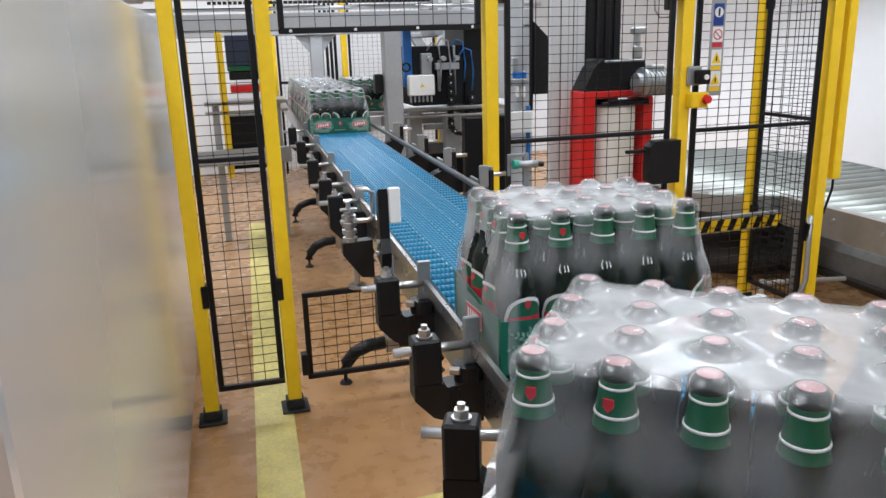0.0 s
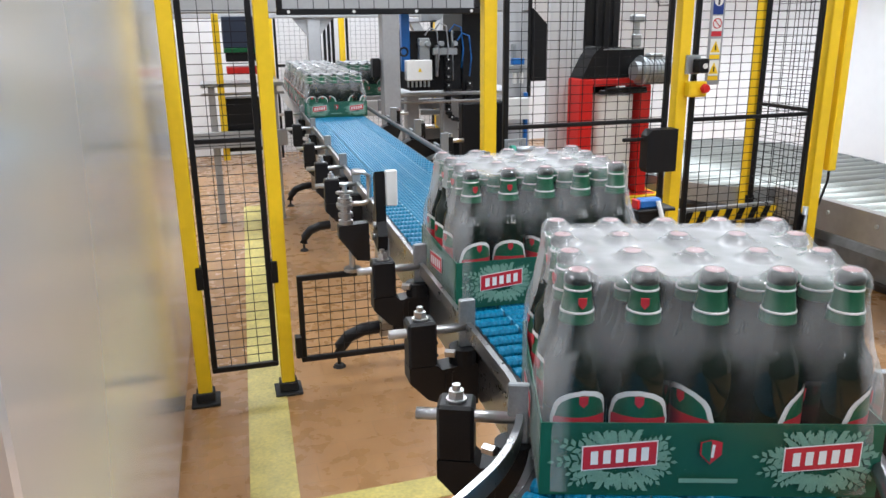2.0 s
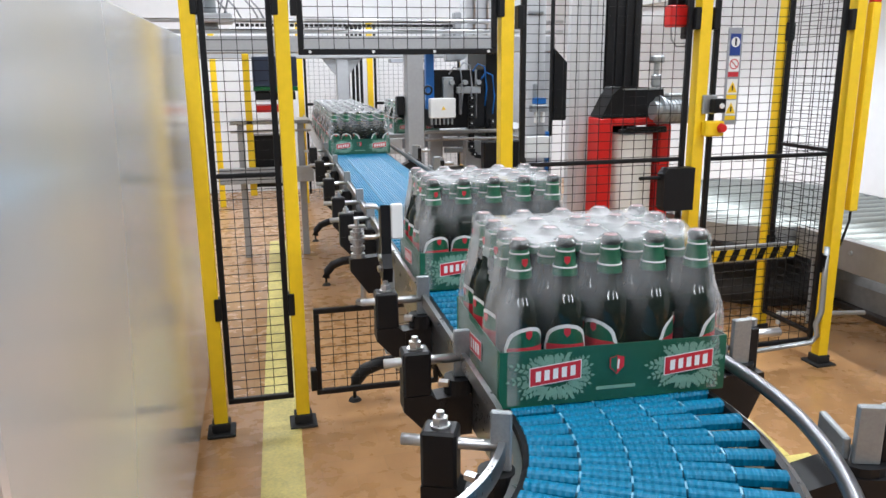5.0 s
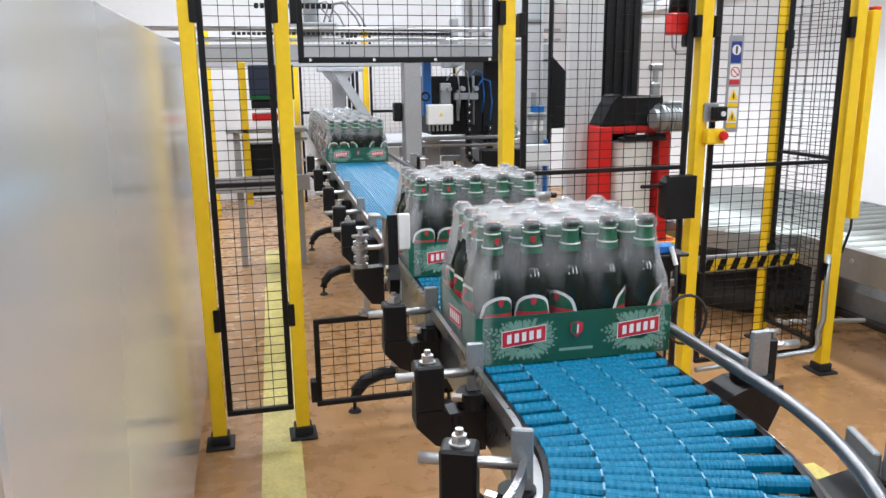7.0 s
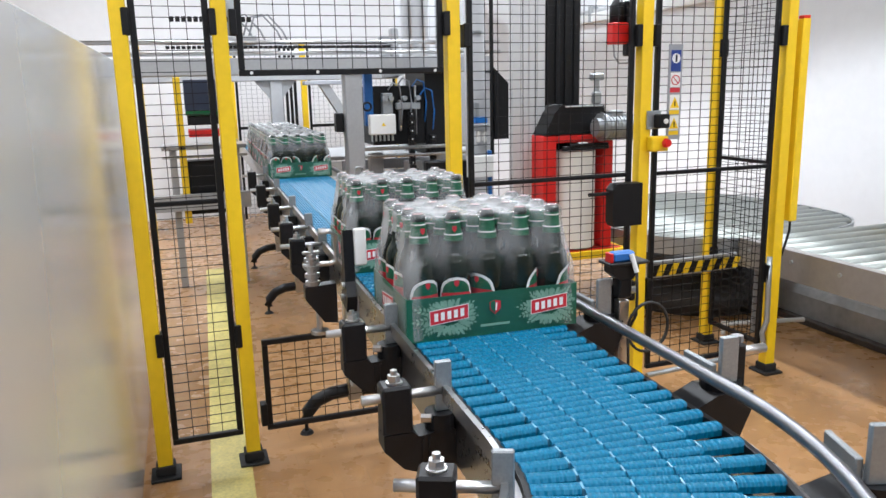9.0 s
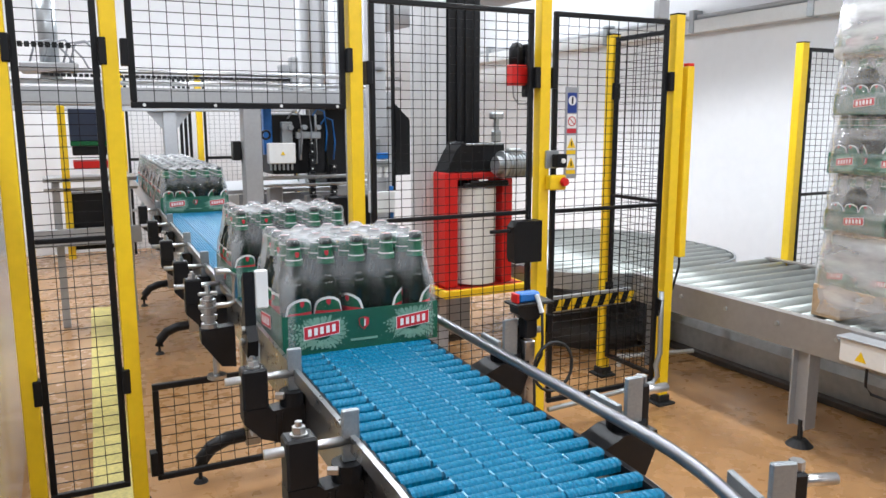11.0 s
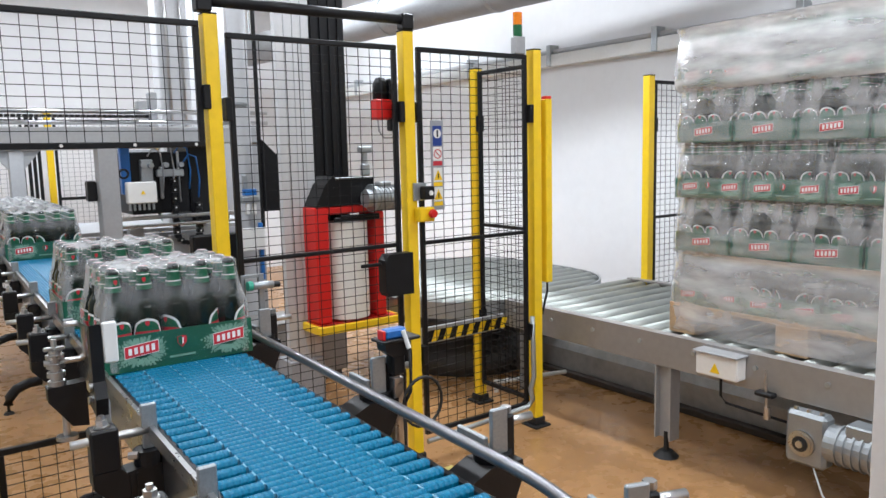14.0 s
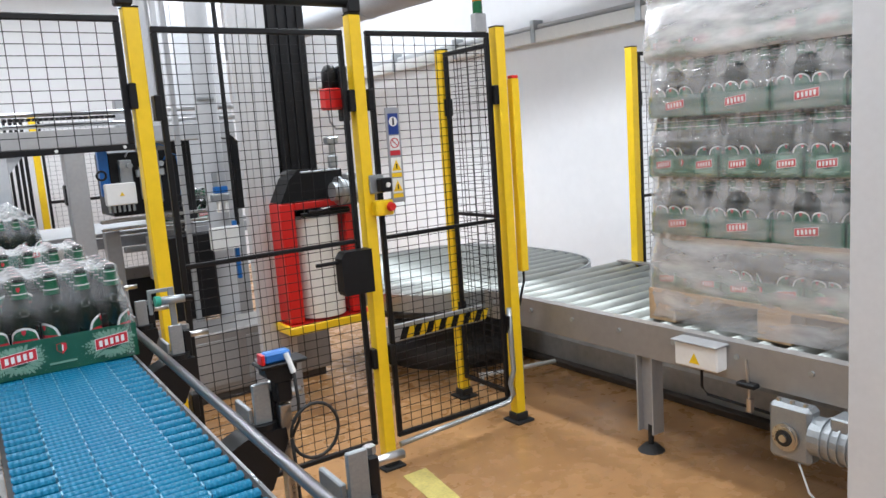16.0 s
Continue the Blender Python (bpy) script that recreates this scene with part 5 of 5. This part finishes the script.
for c, mt, nm in (((2.55, 6.62, 0.0, 2.65, 6.7, 0.98), M_ALU, "leg"), ((3.05, 6.62, 0.0, 3.15, 6.7, 0.98), M_ALU, "leg"), ((2.5, 6.71, 0.3, 3.2, 7.2, 0.62), M_PLA, "drive_cover"), ((2.8, 6.52, 0.62, 2.92, 6.6, 0.92), M_ALU, "guard_plate"),
                  ((2.5, 6.71, 0.62, 3.2, 6.79, 0.7), M_STEEL, "cross_beam"), ((2.66, 6.6, 0.82, 3.04, 6.64, 0.86), M_GALV, "tie_bar")):
    bm = B(); box(bm, *c, 0.006)
    part(nm, bm, mt, ps)
bm = B(); box(bm, 2.994, 7.22, 0.63, 3.232, 7.4, 3.3, 0.01)
part("lift_column", bm, M_LGREY, ps, "tall pale grey lift column")
for x in (3.06, 3.17):
    bm = B(); rod(bm, (x, 7.19, 1.7), (x, 7.19, 3.2), 0.012, 8)
    part("guide_shaft", bm, M_ROD, ps, smooth=True)
for x, w, z0, z1 in ((2.735, 0.035, 1.66, 1.86), (2.81, 0.028, 1.66, 1.92), (2.775, 0.06, 1.56, 1.66)):
    bm = B(); box(bm, x - w, 6.76, z0, x + w, 6.84, z1, 0.008)
    part("servo_motor", bm, M_ALU, pm, "grey servo drive")
bm = B(); rod(bm, (2.83, 6.74, 1.615), (2.83, 6.76, 1.615), 0.045, 18, 0.035)
part("pulley", bm, M_GALV, pm)
for x, z in ((2.66, 1.47), (2.73, 1.5), (2.84, 1.49), (2.9, 1.43)):
    bm = B(); sweep(bm, [(x, 6.46, z), (x + 0.03, 6.44, z + 0.05), (x + 0.08, 6.44, z + 0.03), (x + 0.1, 6.45, z - 0.12), (x + 0.09, 6.46, z - 0.25)], 0.006, 6)
    part("air_hose", bm, M_SBLU if x > 2.8 else M_PVC, pm)
for x in (2.63, 2.68, 2.78, 2.88):
    bm = B(); rod(bm, (x, 6.44, 1.41), (x, 6.49, 1.41), 0.018, 10)
    part("fitting", bm, M_GALV, pm)
bm = B(); box(bm, 2.49, 6.33, 1.165, 2.675, 6.4, 1.305, 0.006)
cb = part("control_box", bm, M_WPLA, pm, "white control box")
bm = B(); prism(bm, [(2.57, 1.225), (2.6, 1.225), (2.585, 1.25)], "y", 6.326, 6.329)
part("warning_triangle", bm, M_YEL, cb)
for k in range(6):
    bm = B(); rod(bm, (2.505 + k * 0.03, 6.36, 1.12), (2.505 + k * 0.03, 6.36, 1.165), 0.008, 8)
    part("cable_gland", bm, M_GALV, cb)
bm = B()
sweep(bm, [(2.49 + 0.028 * math.cos(a), 6.4, 1.36 + 0.028 * math.sin(a)) for a in np.linspace(0, 6.283, 18)], 0.008, 6)
part("hand_wheel", bm, M_PLA, pm)
ch = [(2.82, 6.42, 1.3 - 0.03 * k) for k in range(12)] + [(2.9 - 0.08 * math.cos(a), 6.42, 0.95 - 0.08 * math.sin(a)) for a in np.linspace(0, math.pi, 9)] + [(2.98, 6.42, 0.98 + 0.03 * k) for k in range(6)]
for k, p in enumerate(ch):
    bm = B(); box(bm, p[0] - 0.02, p[1], p[2] - 0.013, p[0] + 0.02, p[1] + 0.05, p[2] + 0.013, 0.004)
    c = part("drag_chain_link", bm, M_PLA, pm)
    if k % 2 == 0:
        bm = B(); rod(bm, (p[0], p[1] - 0.002, p[2]), (p[0], p[1] + 0.002, p[2]), 0.006, 8)
        part("rivet", bm, M_WPLA, c)

av = thing("air_service_unit", pose(3.08, 5.75, 0), "air service unit with a blue valve and a grey box", "air unit")
for c, mt, nm in (((-0.03, 0, 1.21, 0.05, 0.05, 1.25), M_SBLU, "valve_knob"), ((-0.05, 0.0, 1.16, 0.06, 0.05, 1.205), M_GALV, "valve_body"), ((-0.02, 0.005, 1.09, 0.0, 0.04, 1.16), M_WPLA, "bowl"), ((0.025, 0.005, 1.09, 0.045, 0.04, 1.16), M_WPLA, "bowl"),
                  ((-0.08, 0.0, 0.86, 0.09, 0.06, 1.0), M_WPLA, "grey_box"), ((0.07, 0.04, 0.66, 0.095, 0.07, 1.03), M_SBLU, "blue_post"), ((-0.03, 0.02, 1.25, 0.0, 0.045, 1.34), M_GALV, "gauge_stem"), ((-0.2, 0.1, 0.0, -0.17, 0.13, 2.4), M_ALU, "pipe_post")):
    bm = B(); box(bm, *c, 0.004)
    part(nm, bm, mt, av)
lcn = thing("machine_column", pose(3.045, 5.9, 0), "pale grey steel machine column behind the guard", "column")
bm = B(); box(bm, 0, 0, 0.02, 0.13, 0.04, 3.2, 0.004)
part("post", bm, M_LGREY, lcn)
bm = B(); box(bm, -0.3, -0.03, 0.44, -0.002, 0.05, 0.97, 0.01)
part("drive_housing", bm, M_BLK, lcn, "black drive housing")
bm = B(); box(bm, -0.03, -0.02, 0, 0.16, 0.06, 0.02, 0.003)
part("foot_plate", bm, M_ALU, lcn)
bm = B(); box(bm, 0.0, -0.012, 1.78, 0.11, -0.001, 1.8, 0.003)
part("cross_strap", bm, M_GALV, lcn)
bp = thing("control_screen", pose(3.2, 5.8, 0), "black swing-arm control panel seen edge on", "control panel")
bm = B(); prism(bm, [(0.0, 1.1), (0.1, 1.1), (0.1, 1.46), (0.06, 1.5), (0.0, 1.56)], "y", 0.0, 0.04)
part("screen", bm, M_BLK, bp)
bm = B(); rod(bm, (-0.01, 0.02, 1.0), (-0.01, 0.02, 2.6), 0.014, 8)
part("arm", bm, M_PLA, bp)

hc = thing("grey_cabinet", pose(0, 0, 0), "tall grey machine cabinet behind the transfer table", "cabinet")
bm = B(); box(bm, 3.5, 8.05, 0.4, 4.02, 8.4, 3.2, 0.008)
part("body", bm, M_LGREY, hc)
for x in (3.54, 3.92):
    bm = B(); box(bm, x, 8.1, 0.0, x + 0.06, 8.35, 0.398, 0.004)
    part("leg", bm, M_ALU, hc)
bm = B(); box(bm, 3.56, 8.04, 0.5, 3.96, 8.049, 2.9, 0.003)
part("door", bm, M_ALU, hc)
tb = thing("transfer_table", pose(0, 0, 0), "pale steel transfer table behind the belt", "table")
bm = B(); box(bm, 2.12, 7.05, 0.905, 3.7, 8.0, 0.935, 0.004)
part("top", bm, M_ALU, tb)
bm = B(); box(bm, 2.12, 7.04, 0.78, 2.42, 7.06, 0.9, 0.003)
part("apron", bm, M_WPLA, tb, "white plastic apron")
bm = B(); box(bm, 2.42, 7.035, 0.82, 3.7, 7.05, 0.9, 0.003)
part("side_rail", bm, M_PVC, tb)
for x in (2.16, 3.6):
    bm = B(); box(bm, x, 7.1, 0, x + 0.06, 7.16, 0.905)
    part("leg", bm, M_ALU, tb)

fg = thing("rear_fence", pose(0, 0, 0), "yellow and black guard fence near the far wall", "fence")
for x in (1.79, 2.545, 0.9, 3.6):
    bm = B(); box(bm, x - 0.03, 9.47, 0, x + 0.03, 9.53, 1.95, 0.003)
    part("post", bm, M_YEL, fg)
for x0, x1 in ((1.83, 2.32), (2.59, 3.56)):
    bm = B()
    n = round((x1 - x0) / 0.055)
    for i in range(1, n):
        x = x0 + (x1 - x0) * i / n
        box(bm, x - 0.002, 9.498, 0.1, x + 0.002, 9.502, 1.9)
    for i in range(40):
        box(bm, x0, 9.502, 0.12 + i * 0.045, x1, 9.505, 0.123 + i * 0.045)
    p = part("mesh_panel", bm, M_PVC, fg)
    for c in ((x0, 9.49, 0.1, x0 + 0.025, 9.51, 1.9), (x1 - 0.025, 9.49, 0.1, x1, 9.51, 1.9), (x0 + 0.025, 9.49, 1.06, x1 - 0.025, 9.51, 1.09)):
        bm = B(); box(bm, *c)
        part("frame_bar", bm, M_BLK, p)
for x in (2.345, 2.39, 2.435):
    bm = B(); box(bm, x, 9.49, 0.1, x + 0.03, 9.51, 1.9)
    part("door_edge", bm, M_BLK, fg)

tp = thing("tray_magazine", pose(0, 0, 0), "dark tray magazine with green edge and red base", "machine")
for c, mt, nm in (((1.22, 7.0, 0.5, 1.27, 7.05, 1.56), M_YEL, "post"), ((1.29, 7.05, 1.32, 1.62, 7.3, 1.54), material("dark_blue_sheet", (0.02, 0.03, 0.06), 0.4), "hopper"), ((1.29, 7.03, 1.285, 1.62, 7.3, 1.318), M_GRN, "green_rail"),
                  ((1.3, 7.05, 1.22, 1.6, 7.3, 1.28), M_PLA, "under_frame"), ((1.3, 7.02, 1.13, 1.56, 7.3, 1.18), M_REDP, "red_base"), ((1.1, 7.0, 1.04, 1.7, 7.35, 1.07), M_STEEL, "shelf"),
                  ((1.1, 7.0, 0.98, 1.7, 7.02, 1.0), M_STEEL, "rail"), ((1.15, 7.05, 0.0, 1.2, 7.1, 1.04), M_ALU, "leg"), ((1.6, 7.05, 0.0, 1.65, 7.1, 1.04), M_ALU, "leg"),
                  ((1.25, 7.1, 0.55, 1.55, 7.3, 0.95), M_PLA, "drive_box"), ((1.0, 6.95, 0.6, 1.7, 7.0, 0.72), M_ALU, "cross_beam")):
    bm = B(); box(bm, *c, 0.004)
    part(nm, bm, mt, tp)

# ---------------------------------------------------------------- lamps of the hall
def ceiling_lamp(x, y, power, rz=0):
    l = thing("ceiling_lamp", pose(x, y, ZC - 0.12, 0, 0, rz), "long white ceiling lamp with bright tubes", "ceiling lamp", "ceiling lamps")
    bm = B(); box(bm, -0.11, -0.65, 0.06, 0.11, 0.65, 0.12, 0.01)
    part("housing", bm, M_WPLA, l)
    bm = B(); rod(bm, (-0.05, -0.6, 0.03), (-0.05, 0.6, 0.03), 0.018); rod(bm, (0.05, -0.6, 0.03), (0.05, 0.6, 0.03), 0.018)
    part("tube", bm, M_TUBE, l)
    d = bpy.data.lights.new("lamp_light", "AREA")
    d.shape, d.size, d.size_y, d.energy, d.color = "RECTANGLE", 0.3, 1.3, power, (0.83, 0.9, 1.0)
    o = new("lamp_light", d)
    o.matrix_basis = pose(x, y, ZC - 0.14, 0, 0, rz)


for x in (0.6, 2.4, 4.0):
    for y in (-0.8, 2.0, 4.8, 7.8):
        ceiling_lamp(x, y, {0.6: 35, 2.4: 34, 4.0: 61}[x] * (2.1 if y > 7 else 1))


# ---------------------------------------------------------------- movement
TRAVEL = [(0, 0.0), (4, 0.455), (7, 0.8), (11, 1.25), (14.5, 1.63), (16, 1.79)]
PACK_A = [(0, 1.655, 1.668, -39), (0.75, 1.702, 1.744, -31.5), (1.5, 1.74, 1.82, -23.6), (2.25, 1.768, 1.903, -15.5), (3, 1.785, 1.985, -9), (4, 1.797, 2.092, -3.8), (5.5, 1.803, 2.267, -2.6),
          (7, 1.809, 2.441, -2.2), (9, 1.813, 2.672, -1.6), (11, 1.817, 2.9, -1.2), (13, 1.821, 3.125, -0.8), (14.5, 1.824, 3.285, -0.6), (16, 1.828, 3.45, -0.6)]
PACK_B = [(0, 1.808, 2.282, -3), (1, 1.81, 2.4, -3), (3, 1.813, 2.622, -2), (4, 1.815, 2.735, -2), (7, 1.824, 3.077, -2), (11, 1.835, 3.516, -2), (13.5, 1.838, 3.78, -1.5), (14.5, 1.84, 3.888, -1.5), (16, 1.844, 4.05, -1.5)]


def gone(t):
    return float(np.interp(t, [a for a, _ in TRAVEL], [b for _, b in TRAVEL]))


def motions():
    for p, rows in ((pack_a, PACK_A), (pack_b, PACK_B)):
        walk(p, [(t, pose(x, y, HZ, 0, 0, rz)) for t, x, y, rz in rows])
    for k, p in enumerate(table_packs):
        walk(p, [(t, pose(x, 7.24 + 0.302 * k, 0.935)) for t, x in ((0, 2.36), (4.2, 2.36), (4.8, 2.45), (5.8, 3.1), (6.3, 3.25), (16, 3.25))])
    walk(pm, [(t, pose(dx, 0, dz)) for t, dx, dz in ((0, 0, -0.075), (4.2, 0, -0.075), (6.3, 0, -0.055), (8.2, 0, -0.055), (10.2, 0, 0.0), (14.8, 0, 0.0), (16, 0.05, 0.0))])
    walk(pusher, [(t, pose(dx, 0, 0)) for t, dx in ((0, 1.0), (4.4, 1.0), (6.0, 0.0), (8.2, 0.02), (9.9, 1.0), (16, 1.0))])
    walk(gripper, [(t, pose(dx, 0, 0)) for t, dx in ((0, -1.2), (4.2, -1.2), (6.2, 0.0), (8.2, 0.0), (10.4, -0.5), (11.4, -0.7), (12.4, -1.2), (16, -1.2))])
    s = -2.45
    while s < 5.75:
        slat = part("slat", SLAT, None, conveyor)
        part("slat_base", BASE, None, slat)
        part("link_pin", LINK, None, slat)
        times = (0, 4, 7, 11, 14.5, 16) if s >= 0 else [k * 1.0 for k in range(17)]
        rows = []
        for t in times:
            x, y, h = along(s + gone(t))
            rows.append((t, pose(x, y, 0, 0, 0, h)))
        walk(slat, rows)
        s += PITCH


motions()
